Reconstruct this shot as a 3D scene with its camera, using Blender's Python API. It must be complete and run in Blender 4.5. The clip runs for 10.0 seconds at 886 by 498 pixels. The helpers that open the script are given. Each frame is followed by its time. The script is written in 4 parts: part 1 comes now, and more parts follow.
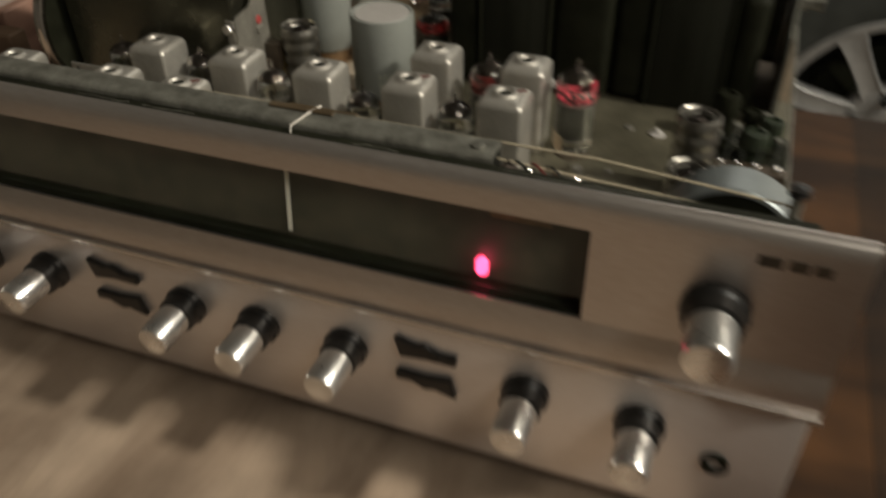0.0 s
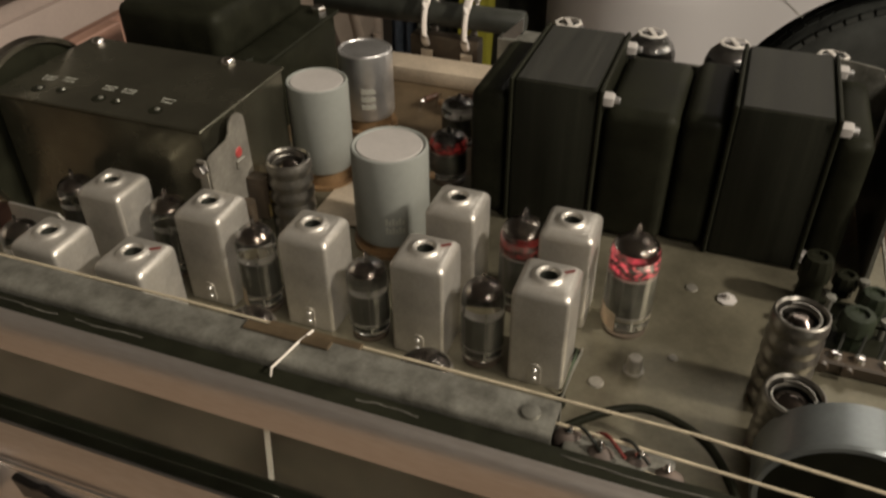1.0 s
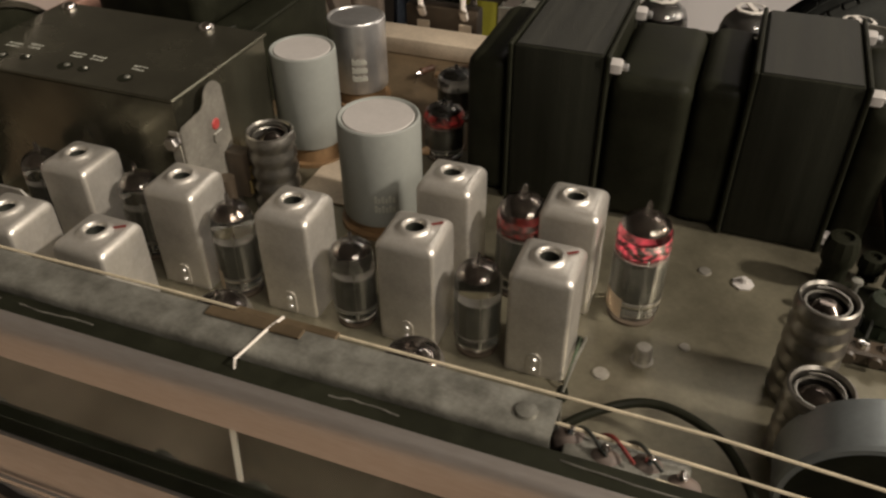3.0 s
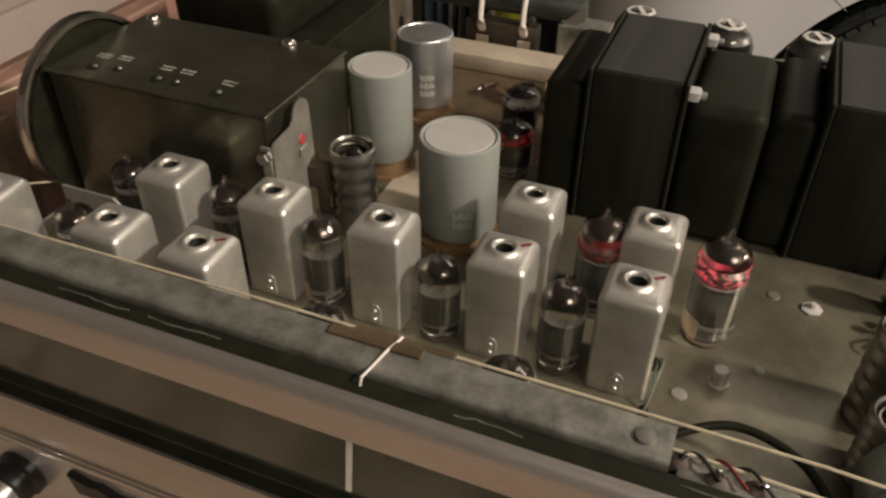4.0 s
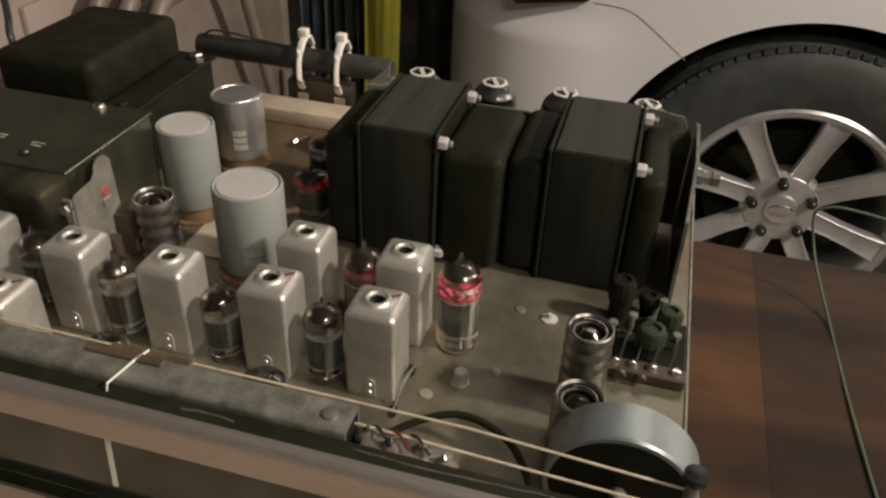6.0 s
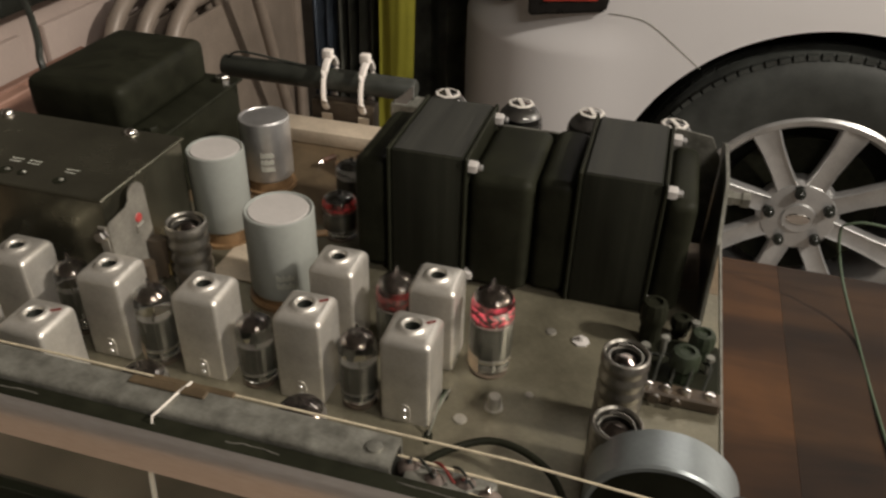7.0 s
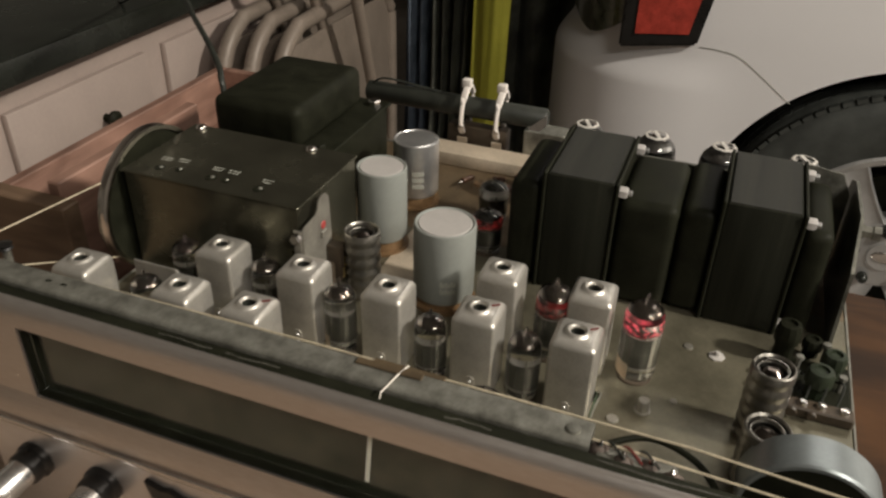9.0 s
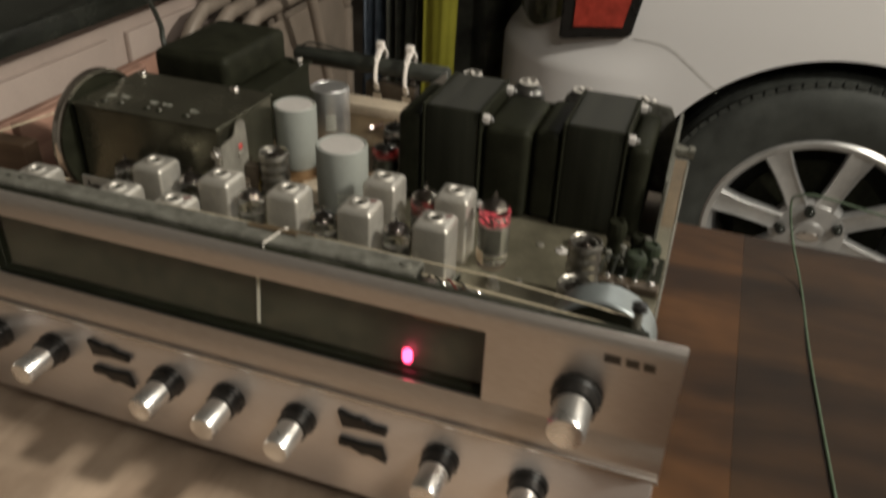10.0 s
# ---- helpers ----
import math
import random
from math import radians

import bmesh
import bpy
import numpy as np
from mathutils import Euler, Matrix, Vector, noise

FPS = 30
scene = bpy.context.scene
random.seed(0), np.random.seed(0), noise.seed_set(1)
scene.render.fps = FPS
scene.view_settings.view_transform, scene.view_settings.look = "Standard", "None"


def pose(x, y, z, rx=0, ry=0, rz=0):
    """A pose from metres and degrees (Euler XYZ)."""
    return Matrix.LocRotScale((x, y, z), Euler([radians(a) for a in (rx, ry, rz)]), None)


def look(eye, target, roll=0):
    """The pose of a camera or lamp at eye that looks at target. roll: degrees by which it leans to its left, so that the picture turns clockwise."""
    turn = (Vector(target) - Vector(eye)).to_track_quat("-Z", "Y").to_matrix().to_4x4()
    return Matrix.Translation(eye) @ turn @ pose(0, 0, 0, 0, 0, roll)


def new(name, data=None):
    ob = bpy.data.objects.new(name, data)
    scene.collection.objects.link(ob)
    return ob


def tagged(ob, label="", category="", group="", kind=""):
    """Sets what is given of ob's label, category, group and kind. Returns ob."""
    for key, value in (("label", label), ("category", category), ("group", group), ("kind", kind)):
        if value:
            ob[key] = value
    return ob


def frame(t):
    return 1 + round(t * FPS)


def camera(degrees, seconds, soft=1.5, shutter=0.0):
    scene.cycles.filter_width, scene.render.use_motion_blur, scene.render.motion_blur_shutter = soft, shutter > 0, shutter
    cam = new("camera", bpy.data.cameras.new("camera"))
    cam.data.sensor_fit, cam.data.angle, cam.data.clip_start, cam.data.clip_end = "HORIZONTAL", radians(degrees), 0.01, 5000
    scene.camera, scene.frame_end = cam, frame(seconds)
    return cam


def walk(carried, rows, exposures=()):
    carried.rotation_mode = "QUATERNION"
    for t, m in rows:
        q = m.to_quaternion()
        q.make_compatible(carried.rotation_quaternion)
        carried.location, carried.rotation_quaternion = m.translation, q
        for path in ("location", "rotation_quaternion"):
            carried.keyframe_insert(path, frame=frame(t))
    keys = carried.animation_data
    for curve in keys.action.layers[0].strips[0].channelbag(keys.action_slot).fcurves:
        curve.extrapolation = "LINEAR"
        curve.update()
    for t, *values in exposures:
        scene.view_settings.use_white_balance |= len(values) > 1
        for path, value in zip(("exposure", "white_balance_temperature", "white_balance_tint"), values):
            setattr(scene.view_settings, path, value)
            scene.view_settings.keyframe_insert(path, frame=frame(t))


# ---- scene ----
cam = camera(58.0, 10.0, 2.4, 0.5)
PATH = [
    (0, (0.135, -0.31, 0.322), (-0.436, 1.166, -0.9), -1.1),
    (0.2, (0.122, -0.269, 0.297), (-0.546, 1.246, -0.824), -0.6),
    (0.5, (0.092, -0.204, 0.316), (-0.46, 1.178, -1.021), -1.8),
    (1, (0.088, -0.216, 0.333), (-0.477, 1.287, -0.859), -0.4),
    (1.5, (0.094, -0.199, 0.323), (-0.468, 1.332, -0.836), 0.6),
    (2, (0.093, -0.193, 0.316), (-0.467, 1.292, -0.901), -0.0),
    (3.3, (0.077, -0.198, 0.317), (-0.493, 1.276, -0.909), -0.7),
    (3.5, (0.069, -0.199, 0.318), (-0.506, 1.27, -0.912), -0.6),
    (4, (0.061, -0.21, 0.328), (-0.525, 1.259, -0.896), 0.6),
    (4.5, (0.057, -0.22, 0.334), (-0.538, 1.257, -0.876), 1.3),
    (5, (0.079, -0.224, 0.345), (-0.501, 1.28, -0.838), 1.5),
    (5.5, (0.123, -0.229, 0.345), (-0.327, 1.348, -0.8), 2.7),
    (5.7, (0.131, -0.235, 0.348), (-0.28, 1.366, -0.778), 3.0),
    (6.8, (0.127, -0.233, 0.364), (-0.295, 1.366, -0.761), 1.5),
    (7, (0.121, -0.234, 0.361), (-0.314, 1.372, -0.75), 1.6),
    (7.5, (0.11, -0.241, 0.37), (-0.354, 1.368, -0.723), 1.7),
    (8, (0.093, -0.256, 0.377), (-0.425, 1.346, -0.703), 1.3),
    (8.5, (0.091, -0.264, 0.377), (-0.465, 1.33, -0.696), 1.8),
    (9, (0.085, -0.285, 0.379), (-0.494, 1.303, -0.689), 1.7),
    (9.5, (0.107, -0.314, 0.389), (-0.47, 1.278, -0.674), 2.1),
    (9.7, (0.129, -0.333, 0.394), (-0.426, 1.274, -0.66), 2.3),
    (9.8, (0.146, -0.366, 0.384), (-0.364, 1.296, -0.604), 3.3),
    (10, (0.172, -0.368, 0.379), (-0.36, 1.251, -0.668), 2.4),
]
walk(cam, [(t, look(eye, target, roll)) for t, eye, target, roll in PATH],
     [(0, -0.62, 6250, 3), (0.5, -0.43, 6150, -10), (1.0, -0.27, 6500, 8), (2.0, -0.17, 6500, 10), (5.0, -0.14, 6450, 10), (7.0, -0.06, 6200, 9), (9.0, -0.08, 6150, 7), (10.0, -0.14, 6150, 4)])

# ---------------- light ----------------
world = bpy.data.worlds.new("world")
scene.world = world
world.use_nodes = True
world.node_tree.nodes["Background"].inputs[0].default_value = (0.55, 0.5, 0.42, 1)
world.node_tree.nodes["Background"].inputs[1].default_value = 0.02


def area(name, eye, target, sx, sy, watts, colour):
    d = bpy.data.lights.new(name, "AREA")
    d.shape, d.size, d.size_y, d.energy, d.color = "RECTANGLE", sx, sy, watts, colour
    ob = new(name, d)
    ob.matrix_world = look(eye, target)
    return ob


area("ceiling_light_key", (1.98, 0.02, 1.66), (0.0, 0.03, 0.1), 0.20, 0.12, 66, (1.0, 0.885, 0.755))
# unseen fill, added to brighten the front faces, most at the right
area("added_fill_light", (0.98, -0.78, 1.25), (0.0, 0.0, 0.1), 0.6, 0.25, 10.5, (1.0, 0.89, 0.77))
area("ceiling_light_rear", (0.55, 1.75, 1.71), (0.15, 0.2, 0.0), 1.2, 0.3, 7.5, (1.0, 0.90, 0.80))

# ---------------- materials ----------------


def mat(name, base, rough=0.5, metal=0.0, vary=0.25, scale=60.0, fine=600.0, bump=0.1, coat=0.0, dirt=None, stretch=(1, 1, 1), rvary=0.12, island=0.0, grain=0.22):
    m = bpy.data.materials.new(name)
    m.use_nodes = True
    nt = m.node_tree
    b = nt.nodes["Principled BSDF"]
    tc = nt.nodes.new("ShaderNodeTexCoord")
    mp = nt.nodes.new("ShaderNodeMapping")
    mp.inputs["Scale"].default_value = stretch
    nt.links.new(tc.outputs["Object"], mp.inputs["Vector"])

    def noi(sc, det):
        n = nt.nodes.new("ShaderNodeTexNoise")
        n.inputs["Scale"].default_value, n.inputs["Detail"].default_value, n.inputs["Roughness"].default_value = sc, det, 0.62
        nt.links.new(mp.outputs["Vector"], n.inputs["Vector"])
        return n
    n1, n2 = noi(scale, 4), noi(fine, 3)
    lo = tuple(c * (1 - vary) for c in base)
    hi = tuple(min(1.0, c * (1 + vary)) for c in base)
    if dirt:
        lo = dirt
    ramp = nt.nodes.new("ShaderNodeValToRGB")
    ramp.color_ramp.elements[0].position, ramp.color_ramp.elements[1].position = 0.32, 0.68
    ramp.color_ramp.elements[0].color, ramp.color_ramp.elements[1].color = (*lo, 1), (*hi, 1)
    nt.links.new(n1.outputs["Fac"], ramp.inputs["Fac"])
    mix = nt.nodes.new("ShaderNodeMix")
    mix.data_type, mix.blend_type = "RGBA", "OVERLAY"
    mix.inputs[0].default_value = grain
    nt.links.new(ramp.outputs["Color"], mix.inputs[6])
    nt.links.new(n2.outputs["Fac"], mix.inputs[7])
    col = mix.outputs[2]
    if island:
        oi = nt.nodes.new("ShaderNodeObjectInfo")
        hs = nt.nodes.new("ShaderNodeHueSaturation")
        mr = nt.nodes.new("ShaderNodeMapRange")
        mr.inputs[3].default_value, mr.inputs[4].default_value = 1 - island, 1 + island
        nt.links.new(oi.outputs["Random"], mr.inputs[0])
        nt.links.new(mr.outputs[0], hs.inputs["Value"])
        nt.links.new(col, hs.inputs["Color"])
        col = hs.outputs["Color"]
    nt.links.new(col, b.inputs["Base Color"])
    rr = nt.nodes.new("ShaderNodeMapRange")
    rr.inputs[3].default_value, rr.inputs[4].default_value = max(0.03, rough - rvary), min(1, rough + rvary)
    nt.links.new(n1.outputs["Fac"], rr.inputs[0])
    nt.links.new(rr.outputs[0], b.inputs["Roughness"])
    b.inputs["Metallic"].default_value = metal
    b.inputs["Coat Weight"].default_value = coat
    b.inputs["Coat Roughness"].default_value = 0.08
    if bump:
        bp = nt.nodes.new("ShaderNodeBump")
        bp.inputs["Strength"].default_value, bp.inputs["Distance"].default_value = bump, 0.0006
        nt.links.new(n2.outputs["Fac"], bp.inputs["Height"])
        nt.links.new(bp.outputs["Normal"], b.inputs["Normal"])
    return m


def glass(name, tint=(1, 1, 1), rough=0.0, ior=1.5):
    m = bpy.data.materials.new(name)
    m.use_nodes = True
    b = m.node_tree.nodes["Principled BSDF"]
    b.inputs["Base Color"].default_value = (*tint, 1)
    b.inputs["Roughness"].default_value = rough
    b.inputs["IOR"].default_value = ior
    b.inputs["Transmission Weight"].default_value = 1.0
    return m


def glow(name, colour, strength):
    m = bpy.data.materials.new(name)
    m.use_nodes = True
    b = m.node_tree.nodes["Principled BSDF"]
    b.inputs["Base Color"].default_value = (*colour, 1)
    b.inputs["Emission Color"].default_value = (*colour, 1)
    b.inputs["Emission Strength"].default_value = strength
    return m


def patchy_glow(name, colour, strength):
    m = mat(name, (0.10, 0.085, 0.075), 0.3, 0.6)
    nt = m.node_tree
    b = nt.nodes["Principled BSDF"]
    tc = nt.nodes.new("ShaderNodeTexCoord")
    n = nt.nodes.new("ShaderNodeTexNoise")
    n.inputs["Scale"].default_value, n.inputs["Detail"].default_value = 620.0, 3
    nt.links.new(tc.outputs["Object"], n.inputs["Vector"])
    mr = nt.nodes.new("ShaderNodeMapRange")
    mr.inputs[1].default_value, mr.inputs[2].default_value, mr.inputs[4].default_value = 0.45, 0.66, strength
    nt.links.new(n.outputs["Fac"], mr.inputs[0])
    nt.links.new(mr.outputs[0], b.inputs["Emission Strength"])
    b.inputs["Emission Color"].default_value = (*colour, 1)
    return m


def wood(name, dark, light, ring=14.0, rough=0.45, axis=(1, 12, 12)):
    m = bpy.data.materials.new(name)
    m.use_nodes = True
    nt = m.node_tree
    b = nt.nodes["Principled BSDF"]
    tc = nt.nodes.new("ShaderNodeTexCoord")
    mp = nt.nodes.new("ShaderNodeMapping")
    mp.inputs["Scale"].default_value = axis
    nt.links.new(tc.outputs["Object"], mp.inputs["Vector"])
    n = nt.nodes.new("ShaderNodeTexNoise")
    n.inputs["Scale"].default_value, n.inputs["Detail"].default_value, n.inputs["Distortion"].default_value = ring, 6, 0.6
    nt.links.new(mp.outputs["Vector"], n.inputs["Vector"])
    st = nt.nodes.new("ShaderNodeTexNoise")
    st.inputs["Scale"].default_value, st.inputs["Detail"].default_value = 22.0, 7
    nt.links.new(tc.outputs["Object"], st.inputs["Vector"])
    r = nt.nodes.new("ShaderNodeValToRGB")
    r.color_ramp.elements[0].position, r.color_ramp.elements[1].position = 0.3, 0.7
    r.color_ramp.elements[0].color, r.color_ramp.elements[1].color = (*dark, 1), (*light, 1)
    nt.links.new(n.outputs["Fac"], r.inputs["Fac"])
    mx = nt.nodes.new("ShaderNodeMix")
    mx.data_type, mx.blend_type = "RGBA", "OVERLAY"
    mx.inputs[0].default_value = 0.6
    nt.links.new(r.outputs["Color"], mx.inputs[6])
    nt.links.new(st.outputs["Fac"], mx.inputs[7])
    nt.links.new(mx.outputs[2], b.inputs["Base Color"])
    b.inputs["Roughness"].default_value = rough
    bp = nt.nodes.new("ShaderNodeBump")
    bp.inputs["Strength"].default_value, bp.inputs["Distance"].default_value = 0.15, 0.001
    nt.links.new(n.outputs["Fac"], bp.inputs["Height"])
    nt.links.new(bp.outputs["Normal"], b.inputs["Normal"])
    return m


M_CAN = mat("zinc_can", (0.60, 0.568, 0.51), 0.38, 0.70, 0.14, 55, 900, 0.08, island=0.06)
M_DECK = mat("deck_plate", (0.182, 0.166, 0.117), 0.36, 0.50, 0.24, 30, 500, 0.1, dirt=(0.120, 0.109, 0.076))
M_DECKBACK = mat("deck_tarnished", (0.17, 0.125, 0.075), 0.42, 0.5, 0.35, 28, 500, 0.1)
M_STEEL = mat("grey_steel", (0.25, 0.245, 0.212), 0.46, 0.6, 0.42, 110, 900, 0.2, dirt=(0.16, 0.155, 0.13))
M_PANEL = mat("champagne_aluminium", (0.76, 0.705, 0.67), 0.38, 0.7, 0.06, 12, 900, 0.06, stretch=(0.15, 1, 1))
M_FASCIA = mat("bronzed_aluminium", (0.59, 0.54, 0.50), 0.35, 0.88, 0.08, 12, 900, 0.06, stretch=(0.15, 1, 1))
M_TRIM = mat("bright_trim", (0.70, 0.66, 0.62), 0.25, 0.9, 0.08, 30, 800, 0.05, stretch=(0.1, 1, 1))
M_CHROME = mat("chrome", (0.80, 0.76, 0.72), 0.16, 1.0, 0.06, 60, 900, 0.03)
M_KNOB = mat("turned_aluminium", (0.95, 0.925, 0.90), 0.28, 0.95, 0.08, 40, 900, 0.05)
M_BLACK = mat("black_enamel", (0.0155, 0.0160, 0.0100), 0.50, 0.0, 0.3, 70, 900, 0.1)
M_LIP = mat("dull_lip", (0.185, 0.182, 0.155), 0.48, 0.6, 0.4, 50, 700, 0.2, dirt=(0.09, 0.088, 0.07))
M_BRACKET = mat("dull_bracket", (0.34, 0.32, 0.275), 0.42, 0.55, 0.3, 60, 700, 0.15)
M_SHIELD = mat("shield_tin", (0.27, 0.255, 0.225), 0.33, 0.9, 0.3, 60, 700, 0.15)
# lighter copy of the laminations: light from above put into the colour
M_LAMLIT = mat("lit_laminations", (0.023, 0.0228, 0.0175), 0.65, 0.0, 0.35, 25, 420, 0.4, stretch=(12, 0.3, 0.3))
M_LAM = mat("laminations", (0.0200, 0.0205, 0.0145), 0.6, 0.0, 0.22, 25, 420, 0.45, stretch=(12, 0.3, 0.3))
for m_dull in (M_BLACK, M_LAM):
    m_dull.node_tree.nodes["Principled BSDF"].inputs["Specular IOR Level"].default_value = 0.08
M_RUBBER = mat("black_rubber", (0.026, 0.028, 0.022), 0.5, 0.0, 0.3, 60, 800, 0.15)
M_BAKE = mat("black_plastic", (0.014, 0.013, 0.012), 0.3, 0.0, 0.2, 60, 800, 0.05)
M_PAPER = mat("grey_paper_sleeve", (0.275, 0.286, 0.262), 0.5, 0.0, 0.08, 25, 400, 0.05, grain=0.06)
M_CAPTOP = mat("cap_top", (0.44, 0.415, 0.39), 0.6, 0.0, 0.08, 40, 500, 0.1, grain=0.08)
M_ALU = mat("bare_aluminium", (0.76, 0.75, 0.735), 0.33, 0.88, 0.15, 60, 900, 0.1)
M_PHENOL = mat("brown_phenolic", (0.19, 0.115, 0.055), 0.5, 0.0, 0.3, 60, 700, 0.1)
M_TUNER = mat("tarnished_box", (0.17, 0.162, 0.118), 0.27, 0.85, 0.25, 22, 500, 0.06)
M_NYLON = mat("nylon", (0.78, 0.72, 0.66), 0.5, 0.0, 0.05, 80, 600, 0.05)
M_CREAM = mat("cream_plate", (0.50, 0.42, 0.32), 0.5, 0.1, 0.15, 50, 600, 0.1)
M_PALE = mat("pale_flywheel", (0.33, 0.36, 0.362), 0.36, 0.6, 0.14, 30, 600, 0.06, grain=0.1)
M_PLATE = mat("tube_plate", (0.070, 0.070, 0.058), 0.40, 0.5, 0.25, 90, 900, 0.05)
M_MICA = mat("mica", (0.14, 0.13, 0.115), 0.45, 0.0, 0.15, 120, 900, 0.05)
M_MICALIGHT = mat("pale_mica", (0.66, 0.62, 0.56), 0.35, 0.1, 0.15, 120, 900, 0.05)
M_GETTER = mat("getter_mirror", (0.085, 0.070, 0.060), 0.13, 0.9, 0.6, 220, 900, 0.03)
M_GLASS = glass("tube_glass", (0.95, 0.94, 0.90))
M_WINGLASS = glass("dial_glass", (0.93, 0.97, 0.93), 0.01, 1.3)
M_DIAL = mat("dial_backing", (0.044, 0.040, 0.027), 0.55, 0.0, 0.6, 60, 300, 0.05, dirt=(0.024, 0.027, 0.018))
M_RED = glow("neon_red", (1.0, 0.05, 0.14), 9.0)
M_HEAT = patchy_glow("heater_glow", (1.0, 0.10, 0.13), 0.85)
M_HEATDULL = patchy_glow("dull_heater_glow", (0.8, 0.06, 0.05), 0.16)
M_WHITE = mat("white_pointer", (0.80, 0.74, 0.66), 0.5, 0.0, 0.03, 60, 600, 0.02)
M_CORD = mat("dial_cord", (0.48, 0.41, 0.29), 0.7, 0.0, 0.2, 200, 1500, 0.2)
M_REDPAINT = mat("red_paint", (0.16, 0.02, 0.015), 0.5, 0.0, 0.2, 100, 900, 0.05)
M_REDREFLECT = mat("red_dot", (0.42, 0.06, 0.055), 0.5, 0.0, 0.2, 100, 900, 0.05)
M_BRASS = mat("brass", (0.36, 0.28, 0.13), 0.35, 0.8, 0.2, 90, 900, 0.05)
M_SCREEN = mat("screened_ink", (0.42, 0.42, 0.36), 0.6, 0.0, 0.2, 100, 900, 0.0)
M_BODYDARK = mat("dark_phenolic", (0.055, 0.040, 0.026), 0.5, 0.0, 0.3, 60, 700, 0.1)
M_GREEN = mat("green_cap", (0.019, 0.026, 0.013), 0.5, 0.0, 0.35, 60, 700, 0.1)
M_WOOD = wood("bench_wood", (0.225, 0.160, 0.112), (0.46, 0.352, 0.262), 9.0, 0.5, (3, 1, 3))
# two darker copies of the bench wood, with the right-hand shade in their colour
M_WOODSHADE = wood("shaded_bench_wood", (0.022, 0.0095, 0.0030), (0.088, 0.038, 0.012), 5.0, 0.5, (1, 5, 5))
M_WOODDEEPSHADE = wood("deep_shaded_bench_wood", (0.013, 0.0062, 0.0023), (0.048, 0.023, 0.0085), 5.0, 0.5, (1, 5, 5))
M_WOODDEEPSHADE.node_tree.nodes["Principled BSDF"].inputs["Specular IOR Level"].default_value = 0.25
M_WOODSHADE.node_tree.nodes["Principled BSDF"].inputs["Specular IOR Level"].default_value = 0.25
M_CRATE = wood("red_wood", (0.16, 0.085, 0.060), (0.33, 0.195, 0.145), 10.0, 0.5, (6, 1, 6))
M_CRATEEND = wood("end_wood", (0.10, 0.06, 0.035), (0.20, 0.13, 0.08), 10.0, 0.6, (1, 6, 6))
M_DRAWER = mat("beige_paint", (0.44, 0.358, 0.315), 0.5, 0.0, 0.07, 6, 200, 0.1, grain=0.08)
M_COUNTER = mat("black_counter", (0.018, 0.020, 0.016), 0.25, 0.0, 0.3, 12, 300, 0.05)
M_CONCRETE = mat("concrete", (0.24, 0.21, 0.18), 0.8, 0.0, 0.25, 3, 80, 0.4)
M_WALL = mat("garage_wall", (0.30, 0.28, 0.25), 0.85, 0.0, 0.1, 2, 60, 0.2)
M_CARPAINT = mat("white_car_paint", (0.74, 0.72, 0.715), 0.42, 0.0, 0.015, 2, 400, 0.0, coat=0.15, rvary=0.02, grain=0.02)
M_TYRE = mat("tyre_rubber", (0.042, 0.045, 0.040), 0.65, 0.0, 0.3, 20, 300, 0.3)
M_RIM = mat("alloy_rim", (0.52, 0.515, 0.505), 0.33, 0.6, 0.14, 18, 400, 0.05)
M_LENSRED = mat("red_lens", (0.36, 0.045, 0.03), 0.2, 0.0, 0.25, 60, 300, 0.1, coat=0.5)
M_LENSCLEAR = mat("smoked_lens", (0.07, 0.07, 0.045), 0.12, 0.2, 0.6, 30, 300, 0.1, coat=0.8)
M_CHAIR = mat("chair_enamel", (0.24, 0.197, 0.160), 0.46, 0.1, 0.14, 12, 300, 0.08)
M_YELLOW = mat("yellow_webbing", (0.42, 0.40, 0.045), 0.6, 0.0, 0.1, 12, 500, 0.3)
M_BLUE = mat("blue_cloth", (0.24, 0.29, 0.37), 0.8, 0.0, 0.3, 20, 400, 0.4)
M_CLOTH = mat("black_cloth", (0.115, 0.117, 0.098), 0.42, 0.0, 0.5, 14, 300, 0.4)
M_WIRE = mat("green_wire", (0.07, 0.10, 0.06), 0.5, 0.0, 0.1, 90, 600, 0.05)
M_BOOT = mat("aged_rubber_boot", (0.115, 0.088, 0.072), 0.7, 0.0, 0.3, 120, 900, 0.1)
M_GLUE = mat("old_glue", (0.10, 0.095, 0.08), 0.18, 0.0, 0.5, 160, 900, 0.3)
M_SEAL = mat("sealant", (0.045, 0.055, 0.060), 0.3, 0.0, 0.5, 160, 900, 0.3)

# ---------------- mesh helpers ----------------


def part(name, bm, material, parent, label="", smooth=True, m=None, angle=35):
    me = bpy.data.meshes.new(name)
    if smooth:
        for f in bm.faces:
            f.smooth = True
        for e in bm.edges:
            if len(e.link_faces) == 2 and e.calc_face_angle(0) > radians(angle):
                e.smooth = False
    bm.to_mesh(me)
    bm.free()
    me.materials.append(material)
    ob = new(name, me)
    if m is not None:
        ob.matrix_basis = m
    if parent is not None:
        ob.parent = parent
    if label:
        ob["label"] = label
    return ob


def empty(name, loc, label, category, group="", kind="", rz=0.0):
    ob = new(name)
    ob.empty_display_size = 0.01
    ob.matrix_basis = pose(*loc, 0, 0, rz)
    return tagged(ob, label, category, group, kind)


